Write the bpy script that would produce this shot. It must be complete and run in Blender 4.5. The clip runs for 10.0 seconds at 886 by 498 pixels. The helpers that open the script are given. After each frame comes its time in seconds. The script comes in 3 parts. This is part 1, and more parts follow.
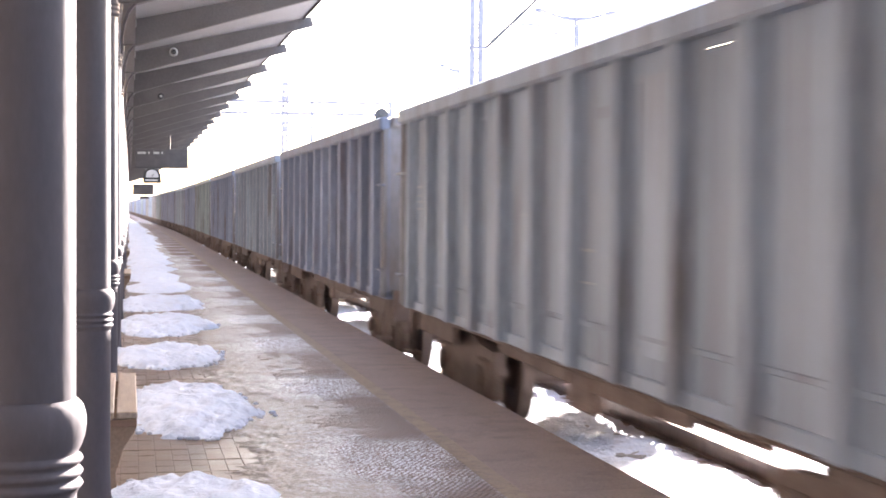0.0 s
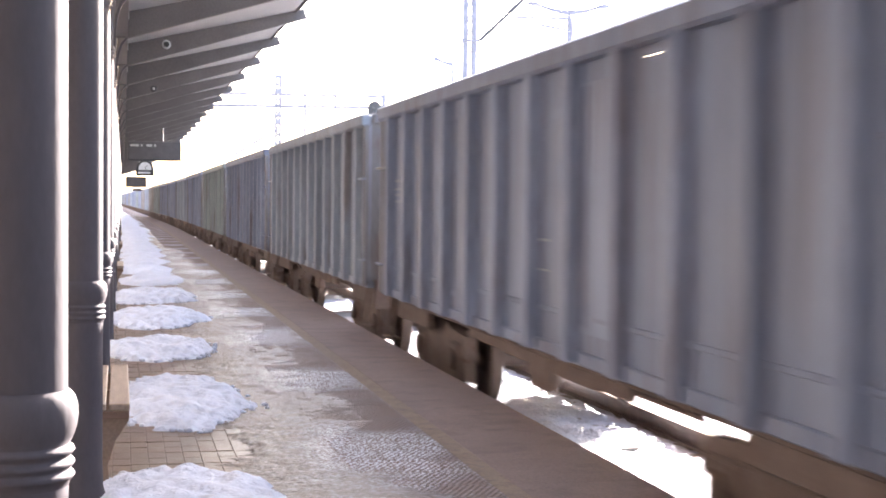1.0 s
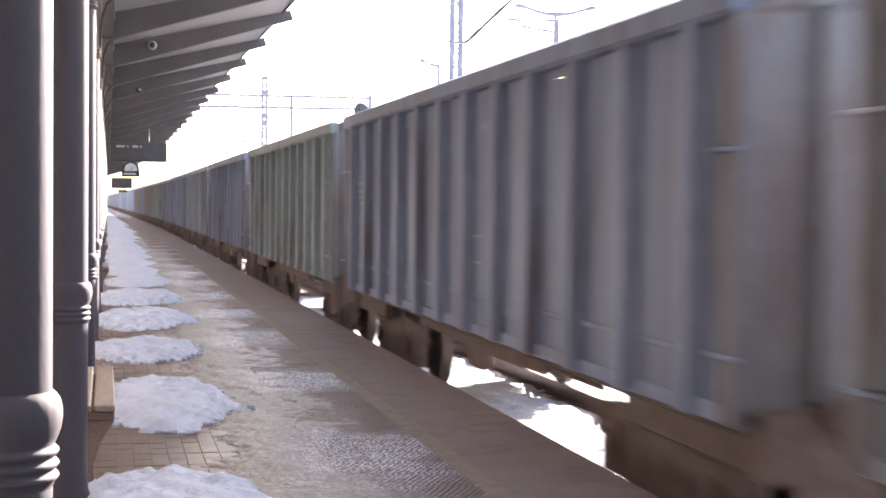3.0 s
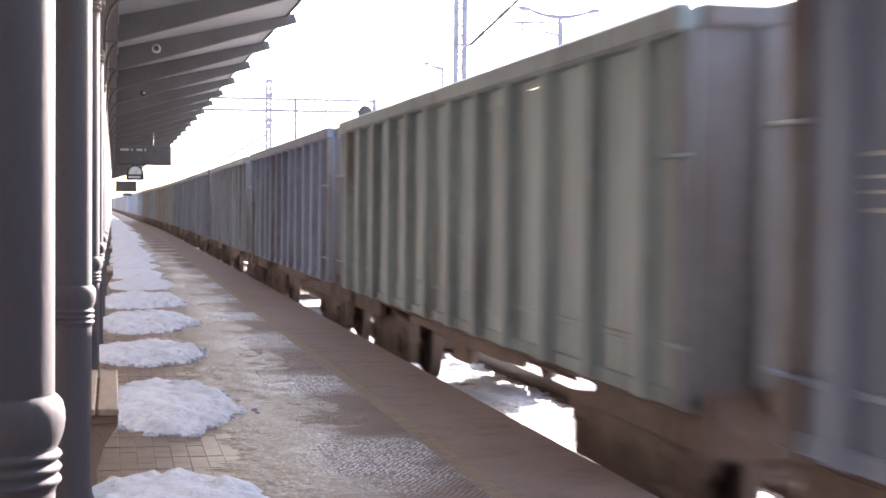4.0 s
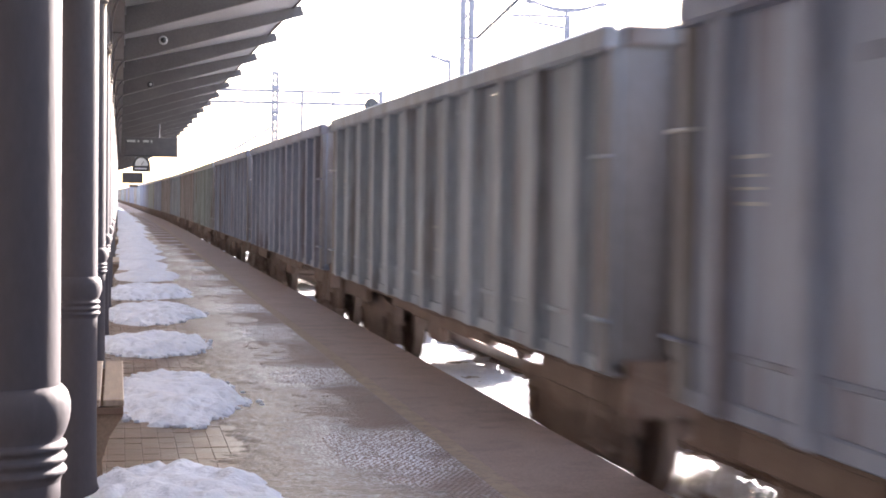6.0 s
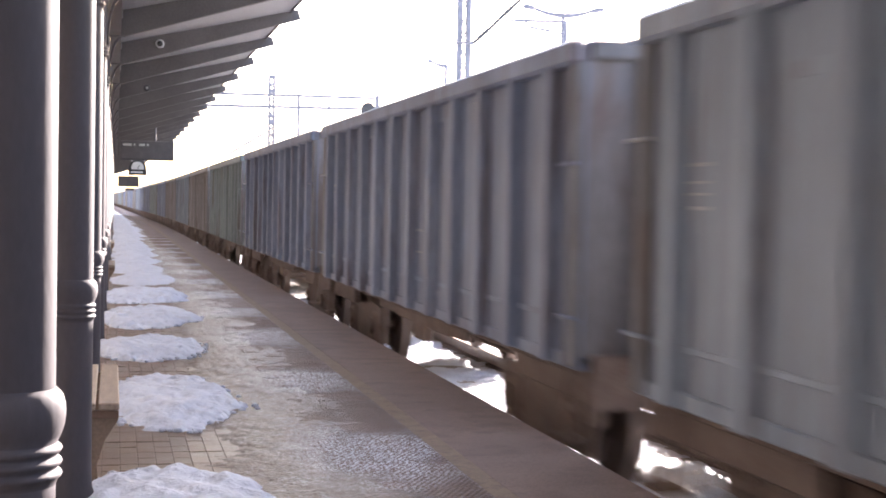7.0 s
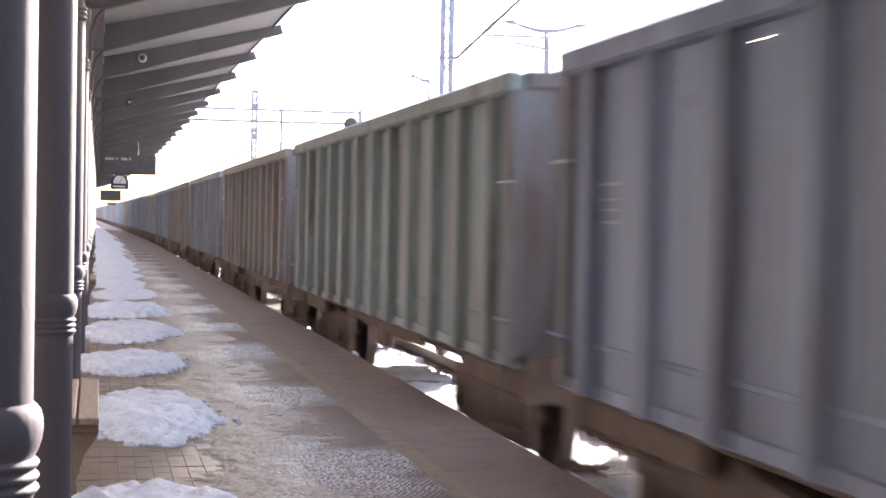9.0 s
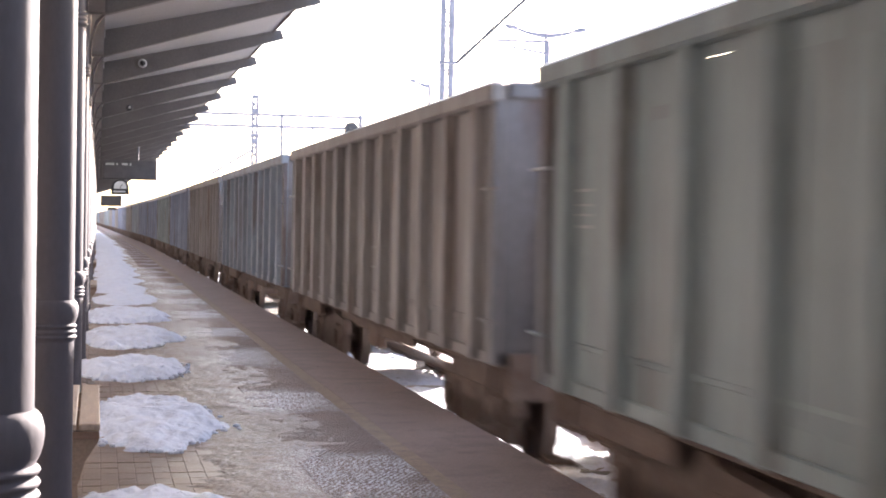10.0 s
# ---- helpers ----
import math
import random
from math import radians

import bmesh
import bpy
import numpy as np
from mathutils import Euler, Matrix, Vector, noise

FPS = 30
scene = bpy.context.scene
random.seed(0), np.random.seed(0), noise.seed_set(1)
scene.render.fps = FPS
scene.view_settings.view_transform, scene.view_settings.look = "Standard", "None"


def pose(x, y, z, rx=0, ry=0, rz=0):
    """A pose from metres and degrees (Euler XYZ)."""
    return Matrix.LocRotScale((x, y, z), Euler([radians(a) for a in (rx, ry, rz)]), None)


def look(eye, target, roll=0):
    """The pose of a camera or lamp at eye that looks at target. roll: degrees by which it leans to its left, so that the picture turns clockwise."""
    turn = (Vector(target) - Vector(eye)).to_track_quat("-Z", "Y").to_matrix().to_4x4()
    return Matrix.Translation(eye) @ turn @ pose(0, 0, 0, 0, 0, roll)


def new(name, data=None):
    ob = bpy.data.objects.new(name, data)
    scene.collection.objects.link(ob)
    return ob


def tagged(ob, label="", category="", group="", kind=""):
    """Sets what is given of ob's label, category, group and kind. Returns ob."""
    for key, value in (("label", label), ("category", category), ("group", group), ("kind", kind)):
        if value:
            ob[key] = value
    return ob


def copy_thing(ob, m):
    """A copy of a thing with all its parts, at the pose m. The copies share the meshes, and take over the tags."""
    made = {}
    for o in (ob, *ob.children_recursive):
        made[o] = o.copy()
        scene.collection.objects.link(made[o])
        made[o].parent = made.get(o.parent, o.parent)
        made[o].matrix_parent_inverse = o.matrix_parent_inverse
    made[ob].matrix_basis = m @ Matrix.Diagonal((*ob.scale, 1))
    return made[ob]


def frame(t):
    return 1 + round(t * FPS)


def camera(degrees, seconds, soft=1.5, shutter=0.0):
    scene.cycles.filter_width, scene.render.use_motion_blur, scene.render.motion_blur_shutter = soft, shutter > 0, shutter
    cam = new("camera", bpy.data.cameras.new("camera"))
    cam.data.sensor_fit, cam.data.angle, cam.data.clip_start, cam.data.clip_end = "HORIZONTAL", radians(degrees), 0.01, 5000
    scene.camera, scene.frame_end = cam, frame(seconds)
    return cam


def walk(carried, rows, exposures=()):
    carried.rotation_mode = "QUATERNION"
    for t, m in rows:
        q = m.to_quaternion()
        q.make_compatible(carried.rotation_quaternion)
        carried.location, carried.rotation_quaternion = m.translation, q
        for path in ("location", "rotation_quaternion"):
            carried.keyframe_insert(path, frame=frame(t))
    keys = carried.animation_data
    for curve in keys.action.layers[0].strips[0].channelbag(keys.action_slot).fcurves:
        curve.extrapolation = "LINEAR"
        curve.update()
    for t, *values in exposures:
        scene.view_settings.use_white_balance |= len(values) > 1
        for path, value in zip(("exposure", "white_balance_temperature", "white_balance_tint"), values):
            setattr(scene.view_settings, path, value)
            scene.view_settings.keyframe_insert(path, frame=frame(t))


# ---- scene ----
cam = camera(32.7, 10.0, soft=1.8, shutter=0.65)
PATH = [
    (0, (0.0, 0.0, 1.55), (0.409, 1.957, 1.497), 0.5),
    (0.5, (0.004, -0.024, 1.551), (0.418, 1.931, 1.496), 0.7),
    (1, (0.002, -0.017, 1.548), (0.42, 1.938, 1.486), 0.6),
    (1.5, (0.001, -0.021, 1.552), (0.426, 1.933, 1.498), 0.7),
    (2, (0.002, -0.015, 1.549), (0.435, 1.937, 1.492), 0.7),
    (2.5, (0.002, -0.021, 1.548), (0.438, 1.93, 1.487), 0.7),
    (4, (0.008, -0.004, 1.547), (0.438, 1.948, 1.491), 0.6),
    (4.5, (0.006, -0.012, 1.547), (0.428, 1.942, 1.49), 0.6),
    (5, (0.007, -0.002, 1.544), (0.431, 1.951, 1.483), 0.7),
    (5.5, (0.009, -0.02, 1.548), (0.432, 1.933, 1.482), 0.8),
    (7, (0.007, 0.002, 1.545), (0.435, 1.955, 1.486), 1.1),
    (7.5, (0.008, -0.019, 1.55), (0.443, 1.933, 1.502), 1.2),
    (8, (0.006, -0.022, 1.549), (0.452, 1.928, 1.518), 1.2),
    (8.5, (0.008, -0.028, 1.55), (0.443, 1.924, 1.513), 1.3),
    (9, (0.015, -0.01, 1.546), (0.465, 1.939, 1.507), 1.2),
    (9.5, (0.014, -0.012, 1.55), (0.457, 1.938, 1.507), 1.1),
    (10, (0.014, -0.008, 1.55), (0.463, 1.94, 1.517), 1.1),
]
# the film darkens a little over its first seconds
EXPOSURE = [(0, 3.75, 6480, 20), (1, 3.6, 6480, 20), (2.5, 3.3, 6480, 20), (4.5, 3.15, 6480, 20), (10, 3.15, 6480, 20)]
walk(cam, [(t, look(eye, target, roll)) for t, eye, target, roll in PATH], EXPOSURE)

# ---- light ----
SUN_AZ, SUN_EL = 40.0, 20.0
world = bpy.data.worlds.new("sky")
scene.world = world
world.use_nodes = True
wn, wl = world.node_tree.nodes, world.node_tree.links
sky = wn.new("ShaderNodeTexSky")
sky.sky_type = "NISHITA"
sky.sun_disc = False
sky.sun_elevation, sky.sun_rotation = radians(SUN_EL), radians(SUN_AZ)
sky.air_density, sky.dust_density, sky.ozone_density = 1.0, 2.2, 1.0
wn["Background"].inputs["Strength"].default_value = 0.105
wl.new(sky.outputs["Color"], wn["Background"].inputs["Color"])
sun_data = bpy.data.lights.new("sun", "SUN")
sun_data.energy, sun_data.angle, sun_data.color = 5.0, radians(0.6), (1.0, 0.93, 0.84)
sun = new("sun", sun_data)
sun_way = Vector((math.sin(radians(SUN_AZ)) * math.cos(radians(SUN_EL)), math.cos(radians(SUN_AZ)) * math.cos(radians(SUN_EL)), math.sin(radians(SUN_EL))))
sun.matrix_world = look(sun_way * 60, (0, 0, 0))


# ---- materials ----
def mat(name, c1, c2, rough=0.6, metal=0.0, scale=3.0, fine=40.0, bump=0.15, stretch=(1, 1, 1), stain=None, stain_amt=0.4, spread=0.0, spec=0.5, grain=0.35):
    m = bpy.data.materials.new(name)
    m.use_nodes = True
    n, l = m.node_tree.nodes, m.node_tree.links
    b = n["Principled BSDF"]
    b.inputs["Metallic"].default_value = metal
    b.inputs["Specular IOR Level"].default_value = spec
    tc = n.new("ShaderNodeTexCoord")
    mp = n.new("ShaderNodeMapping")
    mp.inputs["Scale"].default_value = stretch
    l.new(tc.outputs["Object"], mp.inputs["Vector"])
    info = n.new("ShaderNodeObjectInfo")
    off = n.new("ShaderNodeVectorMath")
    off.operation = "MULTIPLY_ADD"
    off.inputs[1].default_value = (17, 23, 11)
    l.new(info.outputs["Random"], off.inputs[0])
    l.new(mp.outputs["Vector"], off.inputs[2])
    big = n.new("ShaderNodeTexNoise")
    big.inputs["Scale"].default_value, big.inputs["Detail"].default_value = scale, 5
    l.new(off.outputs[0], big.inputs["Vector"])
    small = n.new("ShaderNodeTexNoise")
    small.inputs["Scale"].default_value, small.inputs["Detail"].default_value = fine, 4
    l.new(off.outputs[0], small.inputs["Vector"])
    ramp = n.new("ShaderNodeValToRGB")
    ramp.color_ramp.elements[0].position, ramp.color_ramp.elements[1].position = 0.35, 0.68
    ramp.color_ramp.elements[0].color, ramp.color_ramp.elements[1].color = (*c1, 1), (*c2, 1)
    l.new(big.outputs["Fac"], ramp.inputs["Fac"])
    col = ramp.outputs["Color"]
    if stain:
        sr = n.new("ShaderNodeValToRGB")
        sr.color_ramp.elements[0].position, sr.color_ramp.elements[1].position = 0.52, 0.66
        sr.color_ramp.elements[0].color, sr.color_ramp.elements[1].color = (0, 0, 0, 1), (stain_amt,) * 3 + (1,)
        sn = n.new("ShaderNodeTexNoise")
        sn.inputs["Scale"].default_value, sn.inputs["Detail"].default_value = scale * 2.3, 7
        l.new(off.outputs[0], sn.inputs["Vector"])
        l.new(sn.outputs["Fac"], sr.inputs["Fac"])
        mx = n.new("ShaderNodeMix")
        mx.data_type = "RGBA"
        l.new(sr.outputs["Color"], mx.inputs["Factor"])
        l.new(col, mx.inputs["A"])
        mx.inputs["B"].default_value = (*stain, 1)
        col = mx.outputs["Result"]
    gr = n.new("ShaderNodeMix")
    gr.data_type, gr.blend_type = "RGBA", "OVERLAY"
    gr.inputs["Factor"].default_value = grain
    l.new(col, gr.inputs["A"])
    l.new(small.outputs["Fac"], gr.inputs["B"])
    col = gr.outputs["Result"]
    if spread:
        hv = n.new("ShaderNodeHueSaturation")
        mr = n.new("ShaderNodeMapRange")
        mr.inputs["To Min"].default_value, mr.inputs["To Max"].default_value = 1 - spread, 1 + spread
        l.new(info.outputs["Random"], mr.inputs["Value"])
        l.new(mr.outputs["Result"], hv.inputs["Value"])
        l.new(col, hv.inputs["Color"])
        col = hv.outputs["Color"]
    l.new(col, b.inputs["Base Color"])
    rr = n.new("ShaderNodeMapRange")
    rr.inputs["To Min"].default_value, rr.inputs["To Max"].default_value = max(rough - 0.15, 0.03), min(rough + 0.15, 1)
    l.new(big.outputs["Fac"], rr.inputs["Value"])
    l.new(rr.outputs["Result"], b.inputs["Roughness"])
    if bump:
        bp = n.new("ShaderNodeBump")
        bp.inputs["Strength"].default_value, bp.inputs["Distance"].default_value = bump, 0.02
        l.new(small.outputs["Fac"], bp.inputs["Height"])
        l.new(bp.outputs["Normal"], b.inputs["Normal"])
    return m


RUST = (0.12, 0.065, 0.04)
M_GREY = mat("wagon_grey_paint", (0.205, 0.25, 0.305), (0.338, 0.392, 0.458), 0.46, 0, 1.2, 30, 0.1, (1, 2.5, 0.2), RUST, 0.55, 0.15)
M_BLUE = mat("wagon_blue_paint", (0.158, 0.193, 0.275), (0.275, 0.325, 0.43), 0.46, 0, 1.2, 30, 0.1, (1, 2.5, 0.2), RUST, 0.55, 0.15)
M_GREEN = mat("wagon_green_grey_paint", (0.19, 0.235, 0.238), (0.312, 0.37, 0.372), 0.46, 0, 1.2, 30, 0.1, (1, 2.5, 0.2), RUST, 0.55, 0.15)
M_BROWN = mat("wagon_brown_paint", (0.20, 0.187, 0.18), (0.32, 0.30, 0.288), 0.46, 0, 1.2, 30, 0.1, (1, 2.5, 0.2), RUST, 0.55, 0.15)
# wagon ends and corner posts: shade put into a darker paint, rust-stained
M_END_SHADE = mat("shaded_wagon_end_paint", (0.15, 0.15, 0.16), (0.22, 0.22, 0.23), 0.65, 0, 1.6, 30, 0.1, (1, 1, 0.3), RUST, 0.5, 0.1)
M_RUN = mat("running_gear_grime", (0.13, 0.095, 0.078), (0.195, 0.147, 0.122), 0.85, 0, 4, 50, 0.25, stain=RUST, stain_amt=0.5)
M_STEEL = mat("worn_wheel_steel", (0.15, 0.11, 0.09), (0.21, 0.16, 0.135), 0.6, 0.2, 5, 60, 0.1)
M_MARK = mat("white_stencil_paint", (0.40, 0.40, 0.39), (0.55, 0.55, 0.54), 0.6, 0, 6, 60, 0.05, stain=(0.3, 0.25, 0.2), stain_amt=0.5)
M_COL = mat("column_grey_paint", (0.083, 0.075, 0.082), (0.096, 0.087, 0.094), 0.62, 0, 1.2, 60, 0.04, (1, 1, 0.4), (0.076, 0.068, 0.071), 0.4, grain=0.12, spec=0.12)
M_RAFT = mat("rafter_grey_paint", (0.080, 0.071, 0.070), (0.106, 0.095, 0.092), 0.6, 0, 2, 40, 0.1, spread=0.06)
M_ROOF = mat("roof_board_paint", (0.28, 0.272, 0.268), (0.345, 0.336, 0.328), 0.6, 0, 1.5, 40, 0.1, (1, 6, 1))
M_SNOW = mat("old_snow", (0.64, 0.69, 0.78), (0.73, 0.775, 0.85), 0.7, 0, 3, 24, 0.85, stain=(0.47, 0.44, 0.42), stain_amt=0.25, spec=0.25, grain=0.2)
M_CONC = mat("platform_edge_concrete", (0.26, 0.185, 0.15), (0.31, 0.228, 0.187), 0.7, 0, 1.5, 60, 0.15, stain=(0.19, 0.145, 0.122), stain_amt=0.5, spread=0.03, spec=0.25)
M_PAVE = mat("wet_brown_paver", (0.15, 0.096, 0.063), (0.22, 0.148, 0.104), 0.36, 0, 2.2, 60, 0.2, stain=(0.22, 0.17, 0.135), stain_amt=0.3, spread=0.1, spec=0.5)
M_JOINT = mat("paver_joint_sand", (0.11, 0.08, 0.06), (0.16, 0.12, 0.09), 0.8, 0, 5, 80, 0.3)
M_YEL = mat("worn_yellow_line", (0.30, 0.228, 0.165), (0.355, 0.275, 0.195), 0.75, 0, 5, 60, 0.15, stain=(0.265, 0.195, 0.16), stain_amt=0.9, spec=0.15)
M_WOOD = mat("bench_weathered_wood", (0.25, 0.19, 0.14), (0.38, 0.30, 0.23), 0.5, 0, 3, 60, 0.15, (12, 1, 12))
M_IRON = mat("bench_cast_iron", (0.20, 0.135, 0.09), (0.26, 0.18, 0.125), 0.65, 0, 4, 60, 0.1)
M_ENDW = mat("bench_brown_end_wood", (0.15, 0.088, 0.055), (0.20, 0.12, 0.078), 0.55, 0, 3, 60, 0.15, (1, 12, 12))
M_DARK = mat("dark_signal_paint", (0.02, 0.02, 0.022), (0.035, 0.035, 0.037), 0.5, 0, 4, 60, 0.05)
M_SIGN = mat("display_board_dark", (0.070, 0.064, 0.068), (0.095, 0.087, 0.092), 0.45, 0, 4, 60, 0.05)
M_GALV = mat("galvanised_mast", (0.10, 0.10, 0.12), (0.15, 0.15, 0.175), 0.6, 0.0, 4, 60, 0.05)
M_FACE = mat("white_clock_face", (0.68, 0.68, 0.67), (0.76, 0.76, 0.75), 0.4, 0, 4, 60, 0.02)
M_WALL = mat("unseen_wall_render", (0.20, 0.195, 0.19), (0.27, 0.262, 0.255), 0.85, 0, 0.8, 30, 0.2)
M_RAIL = mat("rail_steel", (0.14, 0.10, 0.08), (0.22, 0.17, 0.14), 0.45, 0.3, 4, 60, 0.1)
M_SLEEP = mat("concrete_sleeper", (0.24, 0.22, 0.20), (0.33, 0.31, 0.28), 0.8, 0, 4, 40, 0.2)
M_LENS = mat("camera_dome_glass", (0.02, 0.02, 0.02), (0.04, 0.04, 0.04), 0.1, 0, 4, 60, 0)
M_WHITE = mat("white_plastic", (0.42, 0.42, 0.41), (0.50, 0.50, 0.49), 0.4, 0, 4, 60, 0)


# ---- mesh helpers ----
def part(name, bm, material, parent=None, label="", smooth=False):
    me = bpy.data.meshes.new(name)
    if smooth:
        for f in bm.faces:
            f.smooth = True
    bm.normal_update()
    bm.to_mesh(me)
    bm.free()
    me.materials.append(material)
    ob = new(name, me)
    if parent:
        ob.parent = parent
    if label:
        ob["label"] = label
    return ob


def share(name, me, parent, m):
    ob = new(name, me)
    ob.parent = parent
    ob.matrix_local = m
    return ob


def box(bm, x0, x1, y0, y1, z0, z1, bevel=0.0):
    r = bmesh.ops.create_cube(bm, size=1)
    for v in r["verts"]:
        v.co = Vector(((x0 + x1) / 2 + v.co.x * (x1 - x0), (y0 + y1) / 2 + v.co.y * (y1 - y0), (z0 + z1) / 2 + v.co.z * (z1 - z0)))
    if bevel:
        es = list({e for v in r["verts"] for e in v.link_edges})
        bmesh.ops.bevel(bm, geom=es, offset=bevel, segments=1, affect="EDGES")
    return bm


def bar(bm, a, b, r, seg=8, r2=None):
    a, b = Vector(a), Vector(b)
    d = b - a
    m = Matrix.Translation((a + b) / 2) @ d.to_track_quat("Z", "Y").to_matrix().to_4x4()
    bmesh.ops.create_cone(bm, cap_ends=True, segments=seg, radius1=r, radius2=r if r2 is None else r2, depth=d.length, matrix=m)
    return bm


def lathe(bm, prof, seg=32, m=Matrix(), caps=True):
    rings = [[bm.verts.new(m @ Vector((r * math.cos(2 * math.pi * k / seg), r * math.sin(2 * math.pi * k / seg), z))) for k in range(seg)] for r, z in prof]
    for a, b in zip(rings, rings[1:]):
        for k in range(seg):
            bm.faces.new((a[k], a[(k + 1) % seg], b[(k + 1) % seg], b[k]))
    if caps:
        bm.faces.new(rings[0][::-1])
        bm.faces.new(rings[-1])
    return bm


def prism(bm, outline, y0, y1):
    """A plate: an outline in x and z, from y0 to y1."""
    a = [bm.verts.new((x, y0, z)) for x, z in outline]
    b = [bm.verts.new((x, y1, z)) for x, z in outline]
    n = len(a)
    bm.faces.new(a)
    bm.faces.new(b[::-1])
    for k in range(n):
        bm.faces.new((a[k], b[k], b[(k + 1) % n], a[(k + 1) % n]))
    bmesh.ops.recalc_face_normals(bm, faces=bm.faces)
    return bm


def B():
    return bmesh.new()


def thing(name, label, category, group="", at=(0, 0, 0)):
    ob = tagged(new(name), label, category, group)
    ob.location = at
    return ob


# ---- the lie of the line ----
AXIS, RAIL_Z, GROUND_Z = 4.52, -0.55, -0.78
EDGE_X = 2.89
LEAN_NEAR, LEAN_FAR, TURN_FROM, TURN_TO = 0.002, -0.0115, 70.0, 110.0


def lean(y):
    """The heading of the line at y, as metres aside for each metre on: straight, a short curve, straight again."""
    u = min(max((y - TURN_FROM) / (TURN_TO - TURN_FROM), 0), 1)
    return LEAN_NEAR + (LEAN_FAR - LEAN_NEAR) * u


def swing(y):
    """How far the line has swung to the side at y."""
    s = LEAN_NEAR * (min(y, TURN_FROM) - 9)
    if y > TURN_FROM:
        m = min(y, TURN_TO)
        s += (lean(TURN_FROM) + lean(m)) / 2 * (m - TURN_FROM)
    return s + LEAN_FAR * max(0, y - TURN_TO)


def along(bm, x0, x1, z0, z1, ys):
    """A bar of rectangular section laid along the line."""
    prev = None
    for y in ys:
        s = swing(y)
        q = [bm.verts.new((x + s, y, z)) for x, z in ((x0, z0), (x1, z0), (x1, z1), (x0, z1))]
        if prev:
            for k in range(4):
                bm.faces.new((prev[k], prev[(k + 1) % 4], q[(k + 1) % 4], q[k]))
        else:
            bm.faces.new(q)
        prev = q
    bm.faces.new(prev[::-1])
    bmesh.ops.recalc_face_normals(bm, faces=bm.faces)
    return bm


YS = [-60, -30, 0, 30, 60] + list(range(70, 111, 5)) + [150] + list(range(170, 620, 30))


def ground():
    bm = B()
    xs = [-60 + 4 * k for k in range(36)] + [120, 200, 500, 1500]
    xs = [-1500, -400, -120] + xs
    ys = [-60 + 5 * k for k in range(40)] + [160, 200, 300, 500, 900, 1800]
    ys = [-1200, -300] + ys
    g = [[bm.verts.new((x, y, GROUND_Z - 0.02)) for x in xs] for y in ys]
    for a, b in zip(g, g[1:]):
        for k in range(len(xs) - 1):
            bm.faces.new((a[k], a[k + 1], b[k + 1], b[k]))
    ob = part("ground", bm, M_SNOW)
    tagged(ob, "snow-covered trackside ground reaching the horizon", "ground", kind="structure")
    # rumpled trodden snow beside and between the rails
    bm = B()
    xs = np.arange(EDGE_X + 0.02, 7.6, 0.07)
    ys = np.arange(4, 36, 0.085)
    g = []
    for y in ys:
        row = []
        for x in xs:
            h = 0.05 * noise.noise(Vector((x * 1.3, y * 1.1, 0))) + 0.03 * noise.noise(Vector((x * 4, y * 4, 3))) + 0.03 * noise.noise(Vector((x * 10, y * 7, 7))) + 0.02 * noise.noise(Vector((x * 22, y * 17, 9)))
            rail = min(abs(x - AXIS + 0.75), abs(x - AXIS - 0.75))
            row.append(bm.verts.new((x + swing(y), y, GROUND_Z + 0.08 + h - 0.05 * max(0, 1 - rail / 0.25))))
        g.append(row)
    for a, b in zip(g, g[1:]):
        for k in range(len(xs) - 1):
            bm.faces.new((a[k], a[k + 1], b[k + 1], b[k]))
    ob = part("trackside_snow", bm, M_SNOW, smooth=True)
    tagged(ob, "rumpled trodden snow between the rails and beside them", "snow", kind="stuff")


def track(axis, name, label):
    t = tagged(new(name), label, "railway track", kind="structure")
    for sx in (-0.75, 0.75):
        bm = B()
        along(bm, axis + sx - 0.07, axis + sx + 0.07, GROUND_Z + 0.05, GROUND_Z + 0.075, YS)
        along(bm, axis + sx - 0.009, axis + sx + 0.009, GROUND_Z + 0.07, RAIL_Z - 0.03, YS)
        along(bm, axis + sx - 0.035, axis + sx + 0.035, RAIL_Z - 0.04, RAIL_Z, YS)
        part("rail", bm, M_RAIL, t)
    bm = B()
    box(bm, -1.25, 1.25, -0.13, 0.13, GROUND_Z - 0.1, GROUND_Z + 0.06, 0.02)
    me = bpy.data.meshes.new("sleeper")
    bm.to_mesh(me)
    bm.free()
    me.materials.append(M_SLEEP)
    for k in range(90):
        share("sleeper", me, t, pose(axis + swing(2 + 0.6 * k), 2 + 0.6 * k, 0))


def wet_floor_material():
    """Brown setts whitened in patches by frost and painted sky glints, worn wet between them."""
    m = mat("studded_paving", (0.19, 0.127, 0.10), (0.26, 0.182, 0.148), 0.36, 0, 1.5, 70, 0.2, stain=(0.24, 0.19, 0.165), stain_amt=0.5)
    frost_glints(m, 9.2, 3.9, 1.25, 1.58, 0.6, 1.0, 60, 0.45, 14.0, 0.002)
    return frost_glints(m, 7.3, 2.7, 0.9, 1.05, 1.0, 0.35, 14, 0.53)


